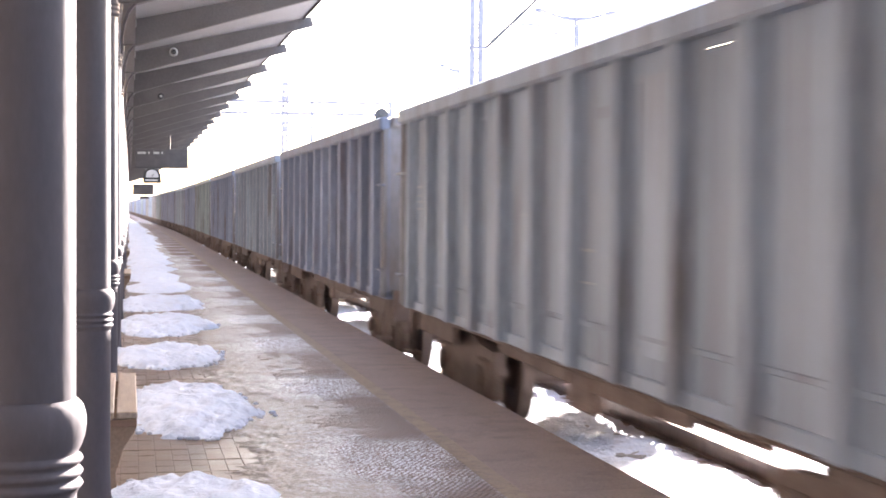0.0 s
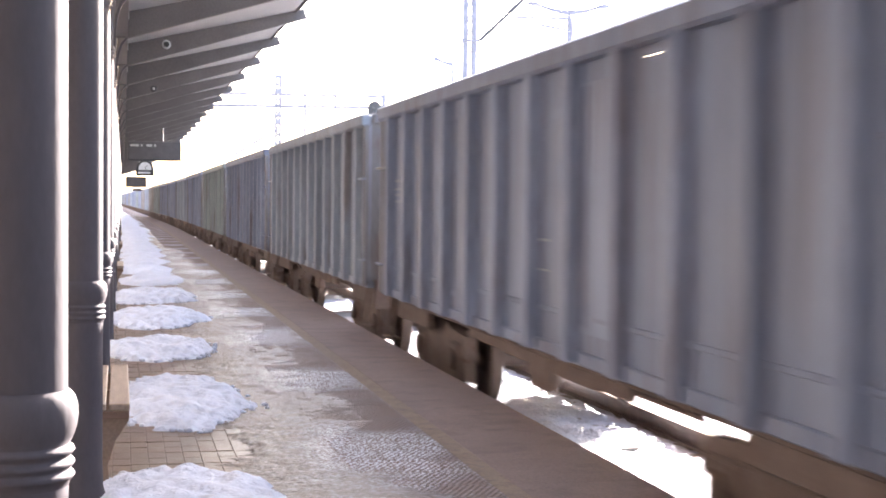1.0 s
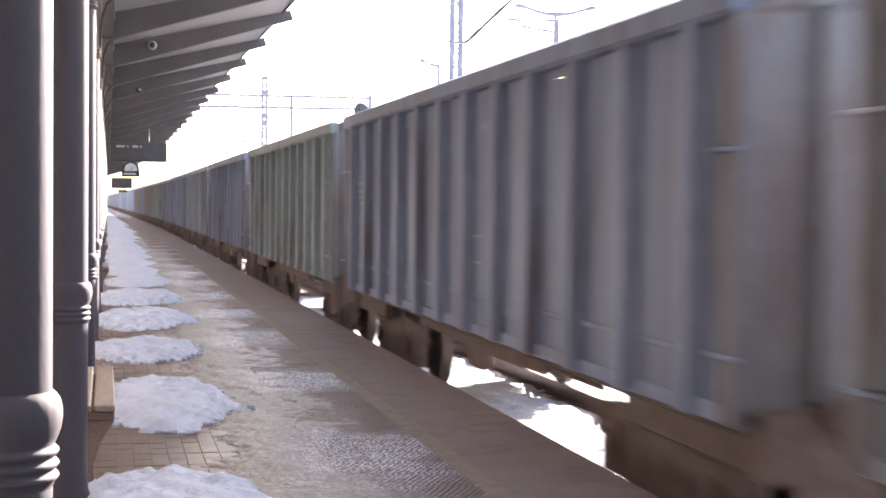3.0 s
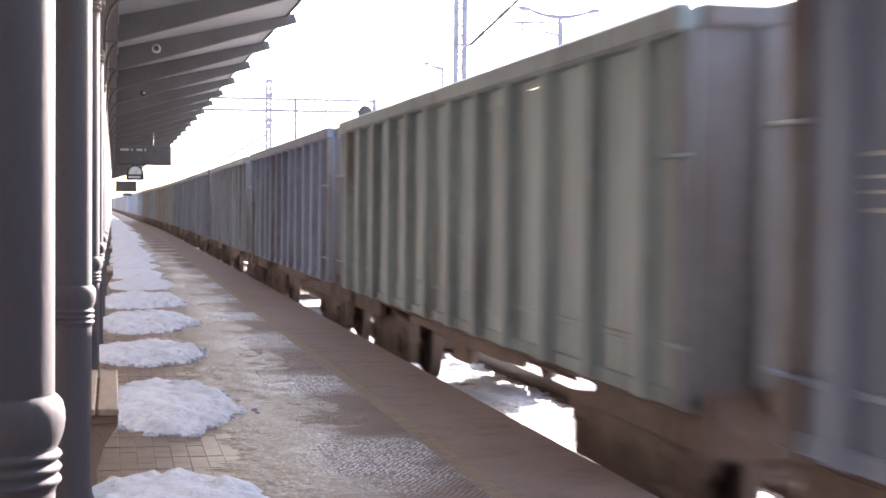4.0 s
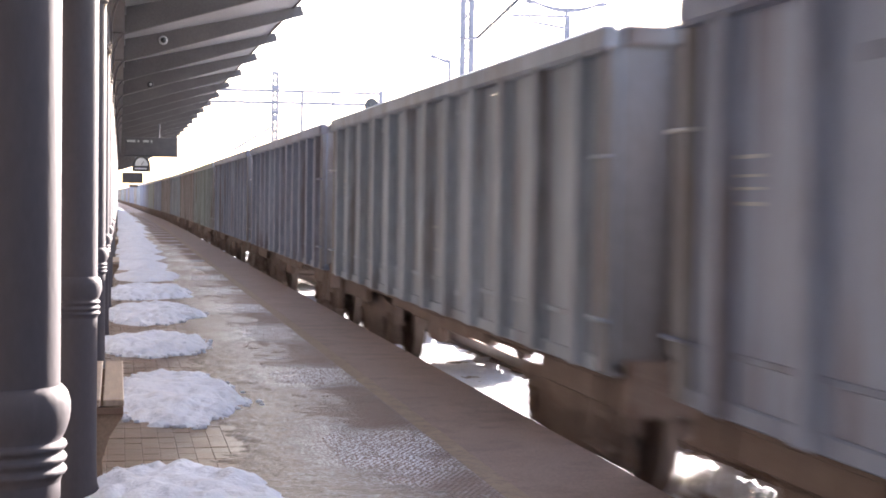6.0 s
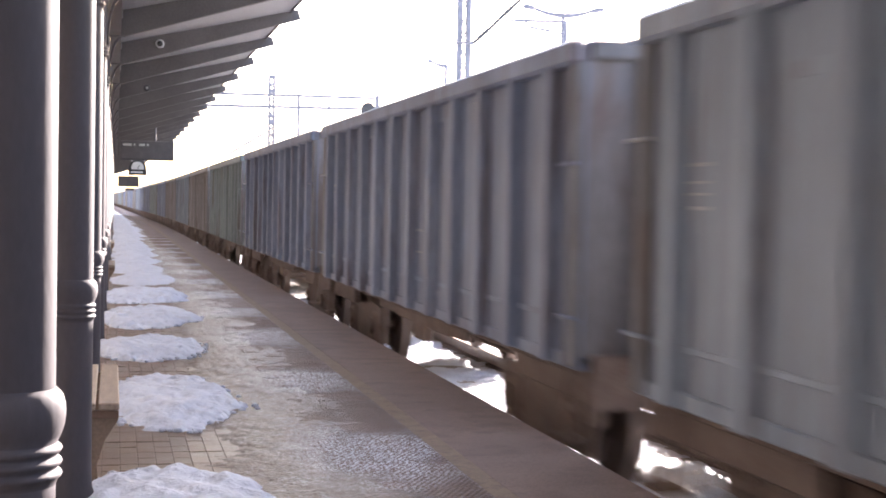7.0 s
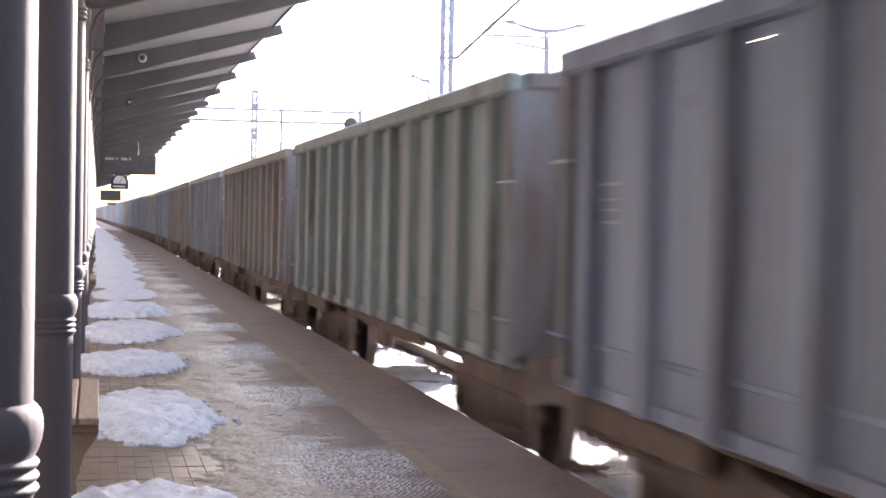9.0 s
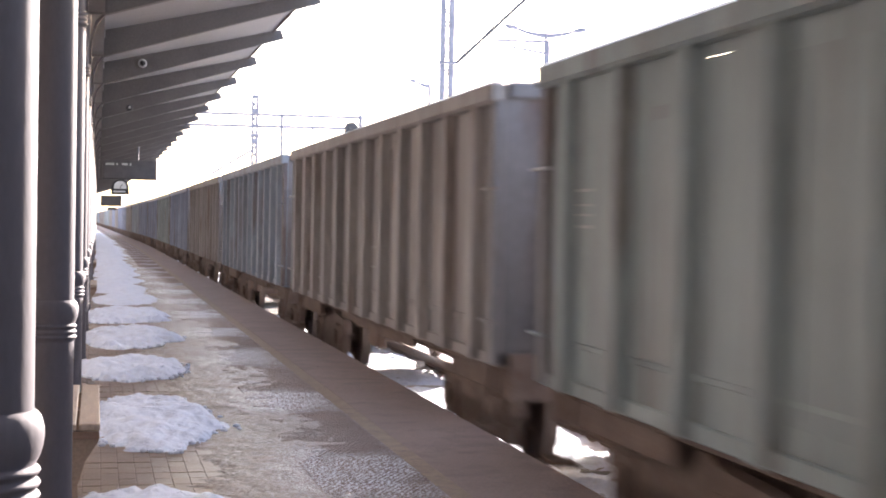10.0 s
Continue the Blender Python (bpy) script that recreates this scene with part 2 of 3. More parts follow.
# White flecks in patches: frost, with sky glints of wet studs put into colour.
def frost_glints(m, y0, step, half, x0, xhalf, most=1.0, fleck=55, cut=0.39, crisp=6.0, above=None):
    n, l = m.node_tree.nodes, m.node_tree.links
    b = n["Principled BSDF"]
    old = b.inputs["Base Color"].links[0].from_socket
    geo = n.new("ShaderNodeNewGeometry")
    sep = n.new("ShaderNodeSeparateXYZ")
    l.new(geo.outputs["Position"], sep.inputs[0])

    def op(kind, a, c=0.0, d=None):
        q = n.new("ShaderNodeMath")
        q.operation = kind
        for i, v in enumerate((a, c) if d is None else (a, c, d)):
            if isinstance(v, (int, float)):
                q.inputs[i].default_value = v
            else:
                l.new(v, q.inputs[i])
        return q.outputs[0]
    wob = n.new("ShaderNodeTexNoise")
    wob.inputs["Scale"].default_value, wob.inputs["Detail"].default_value = 1.4, 5
    l.new(geo.outputs["Position"], wob.inputs["Vector"])
    wy = op("MULTIPLY_ADD", wob.outputs["Fac"], 2.6, -1.3)
    y = op("ADD", sep.outputs["Y"], wy)
    ph = op("PINGPONG", op("SUBTRACT", y, y0), step / 2)
    dy = op("SMOOTH_MIN", 1.0, op("MAXIMUM", op("MULTIPLY", op("SUBTRACT", half, ph), 1.3), 0.0), 0.2)
    wx = op("MULTIPLY_ADD", wob.outputs["Fac"], 1.3, -0.65)
    dx = op("MINIMUM", op("MAXIMUM", op("MULTIPLY", op("SUBTRACT", xhalf, op("ABSOLUTE", op("SUBTRACT", op("ADD", sep.outputs["X"], wx), x0))), 3.0), 0.0), 1.0)
    fl = n.new("ShaderNodeTexNoise")
    fl.inputs["Scale"].default_value, fl.inputs["Detail"].default_value = fleck, 5
    l.new(geo.outputs["Position"], fl.inputs["Vector"])
    sp = op("MINIMUM", op("MAXIMUM", op("MULTIPLY", op("SUBTRACT", fl.outputs["Fac"], cut), crisp), 0.0), 1.0)
    amt = op("MULTIPLY", op("MULTIPLY", op("MULTIPLY", dx, dy), sp), most)
    if above is not None:
        amt = op("MULTIPLY", amt, op("GREATER_THAN", sep.outputs["Z"], above))
    mx = n.new("ShaderNodeMix")
    mx.data_type = "RGBA"
    l.new(amt, mx.inputs["Factor"])
    l.new(old, mx.inputs["A"])
    mx.inputs["B"].default_value = (0.82, 0.84, 0.88, 1)
    l.new(mx.outputs["Result"], b.inputs["Base Color"])
    return m


def platform():
    p = tagged(new("platform"), "brown paved station platform with icy wet patches", "platform", kind="structure")
    bm = B()
    along(bm, -3.4, EDGE_X - 0.03, GROUND_Z - 0.3, -0.03, YS)
    part("platform_body", bm, M_JOINT, p)
    # middle band of small setts, wet and dirty
    ice = mat("dirty_trodden_ice", (0.10, 0.062, 0.042), (0.155, 0.102, 0.074), 0.39, 0, 5.5, 45, 1.0, (0.6, 1.6, 1), (0.25, 0.192, 0.158), 0.5, grain=0.75, spec=0.45)
    frost_glints(ice, 9.2, 3.9, 1.25, 1.55, 0.55, 0.7, 60, 0.5, 14.0)
    frost_glints(ice, 7.3, 2.7, 0.9, 1.05, 1.0, 0.2, 14, 0.53)
    frost_glints(ice, 0.0, 4000.0, 9000.0, 0.85, 1.1, 0.22, 34, 0.58, 14.0)
    bm = B()
    along(bm, -3.4, 1.305, -0.06, -0.002, YS)
    part("icy_paving", bm, ice, p)
    bm = B()
    along(bm, 2.005, 2.135, -0.06, -0.002, YS)
    part("yellow_line", bm, M_YEL, p, "worn yellow safety line")
    # edge slabs, one metre long
    bm = B()
    box(bm, 2.135, EDGE_X, 0.001, 0.999, -0.16, -0.001)
    me = bpy.data.meshes.new("edge_slab")
    bm.to_mesh(me)
    bm.free()
    me.materials.append(M_CONC)
    for k in range(2, 150):
        share("edge_slab", me, p, pose(swing(k + 0.5), k, 0, 0, 0, -math.degrees(lean(k + 0.5))))
    bm = B()
    along(bm, 2.135, EDGE_X, -0.16, 0.0, [y for y in YS if y >= 150])
    part("far_edge", bm, M_CONC, p)
    # studded warning slabs
    stud = wet_floor_material()
    me = bpy.data.meshes.new("studded_slab")
    bm = B()
    box(bm, 0.0, 0.700, 0.0005, 0.3995, -0.05, -0.001)
    for i in range(18):
        for j in range(11):
            x, y = 0.017 + 0.0381 * i + 0.019 * (j % 2), 0.02 + 0.036 * j
            lo = [bm.verts.new((x + a * 0.0175, y + c * 0.0175, 0.0005)) for a, c in ((-1, 0), (0, -1), (1, 0), (0, 1))]
            hi = [bm.verts.new((x + a * 0.012, y + c * 0.012, 0.006)) for a, c in ((-1, 0), (0, -1), (1, 0), (0, 1))]
            bm.faces.new(hi)
            for k in range(4):
                bm.faces.new((lo[k], lo[(k + 1) % 4], hi[(k + 1) % 4], hi[k]))
    bm.to_mesh(me)
    bm.free()
    me.materials.append(stud)
    for j in range(75):
        share("studded_slab", me, p, pose(1.305 + swing(5.8 + 0.4 * j), 5.6 + 0.4 * j, 0))
    bm = B()
    along(bm, 1.305, 2.005, -0.05, 0.0, [35.6] + [y for y in YS if y > 36])
    far = mat("far_wet_paving", (0.20, 0.138, 0.11), (0.27, 0.195, 0.16), 0.8, 0, 1.5, 70, 0.2, stain=(0.2, 0.16, 0.14), stain_amt=0.5, spec=0.12)
    # pale bands painted for the sky mirrored in the wet far paving
    frost_glints(far, 9.2, 3.9, 0.75, 1.6, 0.75, 0.8)
    part("far_paving", bm, far, p)
    # small pavers laid bare between the heaps of snow
    me = bpy.data.meshes.new("paver")
    bm = B()
    box(bm, 0.001, 0.103, 0.001, 0.207, -0.04, 0.002, 0.0025)
    bm.to_mesh(me)
    bm.free()
    me.materials.append(M_PAVE)
    for j in range(27):
        for i in range(11):
            share("paver", me, p, pose(-0.35 + 0.104 * i + swing(6.2 + 0.208 * j), 6.2 + 0.208 * j, random.uniform(-0.002, 0.002), random.uniform(-0.5, 0.5), random.uniform(-0.6, 0.6), 0))
    verts, faces = [], []
    for j in range(70):
        for i in range(11):
            x, y, z = -0.35 + 0.104 * i, 11.83 + 0.208 * j, 0.002 + random.uniform(-0.002, 0.002)
            k = len(verts)
            tx = random.uniform(-0.0015, 0.0015)
            verts += [(x, y, -0.02), (x + 0.1, y, -0.02), (x + 0.1, y + 0.204, -0.02), (x, y + 0.204, -0.02),
                      (x + 0.003, y + 0.003, z - tx), (x + 0.097, y + 0.003, z + tx), (x + 0.097, y + 0.201, z + tx), (x + 0.003, y + 0.201, z - tx)]
            faces += [(k + 4, k + 5, k + 6, k + 7)] + [(k + a, k + c, k + c + 4, k + a + 4) for a, c in ((0, 1), (1, 2), (2, 3), (3, 0))]
    m2 = bpy.data.meshes.new("paver_field")
    m2.from_pydata(verts, [], faces)
    m2.materials.append(M_PAVE)
    ob = new("paver_field", m2)
    ob.parent = p
    ob["kind"] = "stuff"
    # dirty ice trodden onto the setts
    bm = B()
    xs = np.linspace(0.28, 1.99, 56)
    ys = np.linspace(5.5, 48, 760)
    g = []
    for y in ys:
        row = []
        for x in xs:
            q = Vector((x * 1.2, y * 2.2, 5))
            h = 0.008 + 0.011 * noise.noise(q * 1.4) + 0.010 * noise.noise(q * 4) + 0.009 * noise.noise(q * 8) + 0.005 * noise.noise(q * 15)
            wob = 0.8 * noise.noise(Vector((x * 1.1, y * 0.9, 2))) + 0.5 * noise.noise(Vector((x * 3.5, y * 3.0, 4))) + 0.3 * noise.noise(Vector((x * 9, y * 8, 6)))
            rim = min((x - 0.28) / 0.5 + wob, (1.99 - x) / 0.3 + wob, 1)
            ph = abs((y + 0.9 * wob - 9.2 + 1.95) % 3.9 - 1.95)
            bare = max(0, min(1, (1.45 - ph) * 1.6)) * max(0, min(1, (x + 0.45 * wob - 1.38) * 4))
            bare = max(bare, max(0, min(1, (x + 0.5 * wob - 1.55) * 2)) * 0.75)
            row.append(bm.verts.new((x + swing(y), y, h - 0.024 * (1 - min(rim, 1)) - 0.019 * bare)))
        g.append(row)
    for a, c in zip(g, g[1:]):
        for k in range(len(xs) - 1):
            bm.faces.new((a[k], a[k + 1], c[k + 1], c[k]))
    ob = part("ice_crust", bm, ice, p, "dirty grey-brown trodden ice", smooth=True)
    ob["kind"] = "stuff"
    bm = B()
    along(bm, EDGE_X - 0.06, EDGE_X - 0.03, GROUND_Z - 0.3, -0.16, YS)
    part("platform_wall", bm, M_CONC, p)


def snow_patch(cx, cy, hx, hy, h, seed):
    """An uneven low patch of old snow: a height field whose crumbly rim breaks into islands."""
    bm = B()
    near = cy < 27
    nx, ny = (84, 130) if near else (26, 44)
    grid = []
    for j in range(ny):
        row = []
        for i in range(nx):
            u, v = 2.9 * (i / (nx - 1) - 0.5), 2.9 * (j / (ny - 1) - 0.5)
            x, y = u * hx, v * hy
            p = Vector((x + seed * 7, y * 0.8, seed))
            d = math.hypot(u, v) + 0.30 * noise.noise(p * 1.3) + 0.13 * noise.noise(p * 4)
            z = h * (1 - max(d, 0) ** 4) if d < 1.3 else -0.1
            z += 0.030 * noise.noise(p * 3) + 0.034 * noise.noise(p * 8)
            if near:
                rough = 0.35 + 0.65 * max(0, min(1, (d - 0.45) * 2))
                z += rough * (0.030 * noise.noise(p * 13) + 0.012 * noise.noise(p * 29))
            row.append((x, y, min(z, h * 1.3)))
        grid.append(row)
    made = {}

    def vert(i, j):
        if (i, j) not in made:
            x, y, z = grid[j][i]
            made[i, j] = bm.verts.new((x, y, max(z, -0.012)))
        return made[i, j]
    for j in range(ny - 1):
        for i in range(nx - 1):
            if max(grid[j][i][2], grid[j][i + 1][2], grid[j + 1][i][2], grid[j + 1][i + 1][2]) > 0:
                bm.faces.new((vert(i, j), vert(i + 1, j), vert(i + 1, j + 1), vert(i, j + 1)))
    if near:
        # crumbs fallen round the rim
        dice = random.Random(int(seed * 10))
        for _ in range(110):
            a, q = dice.uniform(0, 2 * math.pi), min(dice.gauss(0.98, 0.05), 1.06)
            u, v = q * math.cos(a), q * math.sin(a)
            x, y = u * hx, v * hy
            p = Vector((x + seed * 7, y * 0.8, seed))
            k = 1 - 0.30 * noise.noise(p * 1.3) - 0.13 * noise.noise(p * 4)
            rad = dice.uniform(0.008, 0.03)
            m = Matrix.Translation((x * k, y * k, rad * 0.4)) @ Matrix.Rotation(dice.uniform(0, 6), 4, "Z") @ Matrix.Diagonal((rad * dice.uniform(0.8, 1.6), rad * dice.uniform(0.8, 1.4), rad * 0.8, 1))
            bmesh.ops.create_icosphere(bm, subdivisions=1, radius=1, matrix=m)
    ob = part("snow_patch", bm, M_SNOW, smooth=True)
    ob.location = (cx + swing(cy), cy, 0.003)
    tagged(ob, "low crumbly patch of old shovelled snow on the paving", "snow", "snow patches along the columns")


COL_X, COL_R, COL_Y0, BAY = -0.228, 0.115, 3.6, 4.25
N_BAYS = 34


def column():
    c = thing("column", "grey painted cast-iron canopy column with ring mouldings", "column", "columns of the canopy")
    r = COL_R
    bm = B()
    lathe(bm, [(r * 1.12, 0), (r * 1.12, 0.05), (r * 1.04, 0.08), (r, 0.2), (r, 0.5), (r, 0.925)], 48, caps=False)
    part("pedestal", bm, M_COL, c, smooth=True)
    bm = B()
    prof = [(r, 0.92)]
    for z in (0.945, 0.972, 1.0):
        prof += [(r + 0.004, z - 0.012), (r + 0.011, z - 0.006), (r + 0.014, z), (r + 0.011, z + 0.006), (r + 0.004, z + 0.011)]
    prof += [(r + 0.003, 1.014), (r + 0.011, 1.03), (r + 0.018, 1.052), (r + 0.021, 1.075), (r + 0.020, 1.096), (r + 0.015, 1.114), (r + 0.008, 1.124), (r + 0.001, 1.131), (r - 0.002, 1.132)]
    lathe(bm, prof, 48, caps=False)
    part("ring_moulding", bm, M_COL, c, smooth=True)
    bm = B()
    lathe(bm, [(r * 0.985, 1.10), (r * 0.96, 2.3), (r * 0.93, 3.3)], 48, caps=False)
    part("shaft", bm, M_COL, c, smooth=True)
    bm = B()
    prof = [(r * 0.93, 3.02)]
    for z in (3.05, 3.085, 3.12):
        prof += [(r + 0.002, z - 0.014), (r + 0.010, z - 0.006), (r + 0.010, z + 0.006), (r + 0.002, z + 0.014)]
    prof += [(r * 0.95, 3.145), (r * 0.95, 3.5), (r * 1.1, 3.6), (r * 1.1, 3.70)]
    lathe(bm, prof, 32, caps=False)
    part("capital", bm, M_COL, c, smooth=True)
    # curved bracket towards the track, under the beam
    bm = B()
    pts = [(r + 0.008, 3.16), (r + 0.014, 3.32), (r + 0.034, 3.46), (r + 0.072, 3.58), (r + 0.13, 3.66), (r + 0.165, 3.69), (r + 0.165, 3.71), (r + 0.12, 3.69), (r + 0.05, 3.61), (r + 0.010, 3.48), (r - 0.008, 3.32), (r - 0.012, 3.16)]
    prism(bm, pts, -0.03, 0.03)
    part("bracket", bm, M_COL, c)
    return c


def canopy():
    cn = tagged(new("canopy"), "grey timber platform canopy on cast-iron columns", "canopy", kind="structure")
    end = COL_Y0 + BAY * N_BAYS
    # roof and rafters run on unseen behind the camera to block sky light
    y0 = COL_Y0 - 10 * BAY - 1
    # rafter: deep at the columns, tapering and rising to a tip over the platform edge
    def under(x):
        return 3.69 + (x - 0.1) * (4.54 - 3.69) / 2.85

    bm = B()
    prism(bm, [(-2.6, 3.50), (0.1, under(0.1)), (2.95, under(2.95)), (2.90, under(2.95) + 0.15), (0.1, 4.045), (-2.6, 3.80)], -0.07, 0.07)
    me = bpy.data.meshes.new("rafter")
    bm.to_mesh(me)
    bm.free()
    me.materials.append(M_RAFT)
    for k in range(-10, N_BAYS + 1):
        share("rafter", me, cn, pose(swing(COL_Y0 + BAY * k), COL_Y0 + BAY * k, 0))
    # boards between the rafters, with a gutter along the eaves; the roof falls towards the columns
    ys = [y for y in range(int(y0), int(end) + 1, 10)]

    def strip(bm, x0, x1, z0, z1, t):
        """A board along the roof: x0, x1 across, z0, z1 its underside there, t its thickness."""
        prev = None
        for y in ys:
            q = [bm.verts.new((x + swing(y), y, z)) for x, z in ((x0, z0), (x1, z1), (x1, z1 + t), (x0, z0 + t))]
            if prev:
                for k in range(4):
                    bm.faces.new((prev[k], prev[(k + 1) % 4], q[(k + 1) % 4], q[k]))
            else:
                bm.faces.new(q)
            prev = q
        bm.faces.new(prev[::-1])
        bmesh.ops.recalc_face_normals(bm, faces=bm.faces)
        return bm

    def over(x):
        return 4.05 + 0.229 * (x - 0.1) if x > 0.1 else 4.05 + 0.09 * (x - 0.1)

    bm = B()
    n = 36
    for i in range(n):
        xa, xb = -2.6 + 5.36 * i / n, -2.6 + 5.36 * (i + 1) / n - 0.0015
        strip(bm, xa, xb, over(xa) - 0.012, over(xb) - 0.012, 0.03)
    part("roof_boards", bm, M_ROOF, cn)
    bm = B()
    strip(bm, -2.7, 0.1, over(-2.7) + 0.022, over(0.1) + 0.022, 0.04)
    strip(bm, 0.1, 2.80, over(0.1) + 0.022, over(2.80) + 0.022, 0.04)
    part("roof_covering", bm, M_RAFT, cn)
    bm = B()
    strip(bm, 2.762, 2.79, over(2.77) - 0.034, over(2.77) - 0.034, 0.093)
    part("fascia", bm, M_RAFT, cn)
    bm = B()
    strip(bm, -0.12, 0.065, 3.70, 3.70, 0.30)
    part("purlin", bm, M_RAFT, cn)
    bm = B()
    box(bm, 0.066, 0.085, -0.075, 0.075, 3.93, 4.03)
    me = bpy.data.meshes.new("joint_plate")
    bm.to_mesh(me)
    bm.free()
    me.materials.append(M_ROOF)
    for k in range(1, 22):
        y = COL_Y0 + BAY * k
        share("joint_plate", me, cn, pose(swing(y), y - 0.15, 0))


def bench(y):
    b = thing("bench", "weathered wooden bench with tan cast supports between columns", "bench", "benches", (0, y, 0))
    for i in range(3):
        bm = B()
        x1 = 0.055 - 0.125 * i
        box(bm, x1 - 0.11, x1, 0, 1.95, 0.415, 0.452, 0.006)
        part("seat_slat", bm, M_WOOD, b)
    for yy in (0.03, 0.93, 1.83):
        bm = B()
        prism(bm, [(0.05, 0.41), (0.05, 0.36), (-0.02, 0.25), (-0.06, 0.12), (-0.05, 0), (-0.2, 0), (-0.22, 0.2), (-0.34, 0.36), (-0.34, 0.41)], yy, yy + 0.05)
        part("support", bm, M_IRON, b)
    bm = B()
    box(bm, -0.33, 0.052, -0.006, 0.05, 0.372, 0.413, 0.004)
    part("end_rail", bm, M_ENDW, b, "brown wooden end rail")


def hanging_board(x0, x1, y, z0, z1, label, rows):
    s = thing("platform_display", label, "display board", "", ((x0 + x1) / 2, y, z0))
    w, h = (x1 - x0) / 2, z1 - z0
    bm = B()
    box(bm, -w, w, -0.12, 0.12, 0, h, 0.02)
    part("housing", bm, M_SIGN, s)
    bm = B()
    box(bm, -w - 0.02, w + 0.02, -0.14, 0.14, -0.03, 0.0)
    part("bottom_trim", bm, M_DARK, s)
    for a, c in rows:
        bm = B()
        box(bm, a * w, c * w, -0.128, -0.121, h * 0.72, h * 0.84)
        part("text_bar", bm, M_MARK, s)
    for q in (0.3,):
        bm = B()
        bar(bm, (q * w, 0, h), (q * w, 0, 4.06 + 0.229 * ((x0 + x1) / 2 + q * w - 0.1) - z0), 0.03)
        part("hanger", bm, M_GALV, s)
    return s


def clock(x, y, z):
    c = thing("platform_clock", "round white station clock in a dark arched housing", "clock", "", (x, y, z))
    bm = B()
    w = 0.42
    pts = [(-w, -0.28), (w, -0.28), (w, 0.05)] + [(w * math.cos(a), 0.05 + 0.38 * math.sin(a)) for a in [math.pi * k / 14 for k in range(1, 14)]] + [(-w, 0.05)]
    prism(bm, pts, -0.12, 0.12)
    part("housing", bm, M_DARK, c)
    bm = B()
    lathe(bm, [(0.30, 0), (0.30, 0.02)], 32, Matrix.Translation((0, -0.125, 0.06)) @ Matrix.Rotation(radians(90), 4, "X"))
    part("dial", bm, M_FACE, c)
    for a, ln in ((40, 0.18), (150, 0.26)):
        bm = B()
        bar(bm, (0, -0.155, 0.06), (ln * math.sin(radians(a)), -0.155, 0.06 + ln * math.cos(radians(a))), 0.012)
        part("clock_hand", bm, M_DARK, c)
    bm = B()
    box(bm, -0.43, 0.43, -0.17, -0.121, -0.30, -0.02, 0.01)
    plate = part("plate", bm, M_DARK, c, "dark plate with a pale lettering bar")
    bm = B()
    box(bm, -0.32, 0.26, -0.178, -0.171, -0.19, -0.12)
    part("text_bar", bm, M_FACE, plate)
    for q in (-0.3, 0.3):
        bm = B()
        bar(bm, (q, 0, 0.35), (q, 0, 4.06 + 0.229 * (x + q - 0.1) - z), 0.025)
        part("hanger", bm, M_GALV, c)


def dome_camera(x, y, z, light):
    d = thing("dome_camera", "white ringed dome camera fixed to a rafter" if light else "dark spotlight fixed to a rafter", "security camera", "", (x, y, z))
    bm = B()
    lathe(bm, [(0.062, 0), (0.072, 0.03), (0.062, 0.055), (0.045, 0.065)], 24, Matrix.Rotation(radians(90), 4, "X"))
    part("ring", bm, M_WHITE if light else M_DARK, d, smooth=True)
    bm = B()
    bmesh.ops.create_uvsphere(bm, u_segments=16, v_segments=10, radius=0.045 if light else 0.03, matrix=Matrix.Translation((0, -0.06, 0)))
    part("lens", bm, M_LENS if light else M_WHITE, d, smooth=True)


def lattice_mast(x, y, h, w, name="catenary_mast", label="grey steel lattice catenary mast", lace=0.03):
    m = thing(name, label, "catenary mast", "catenary masts", (x, y, GROUND_Z - 0.1))
    hw = w / 2
    for sx in (-1, 1):
        bm = B()
        box(bm, sx * hw - 0.09, sx * hw + 0.09, -0.12, 0.12, 0, h)
        part("channel", bm, M_GALV, m)
    n = int(h / 0.62)
    for k in range(n):
        bm = B()
        za, zb = 0.3 + k * 0.62, 0.3 + (k + 1) * 0.62
        s = 1 if k % 2 else -1
        bar(bm, (-hw * s, -0.1, za), (hw * s, -0.1, zb), lace, 5)
        bar(bm, (hw * s, 0.1, za), (-hw * s, 0.1, zb), lace, 5)
        part("lacing", bm, M_GALV, m)
    bm = B()
    box(bm, -hw - 0.15, hw + 0.15, -0.25, 0.25, -0.1, 0.25, 0.02)
    part("footing", bm, M_SLEEP, m)
    return m


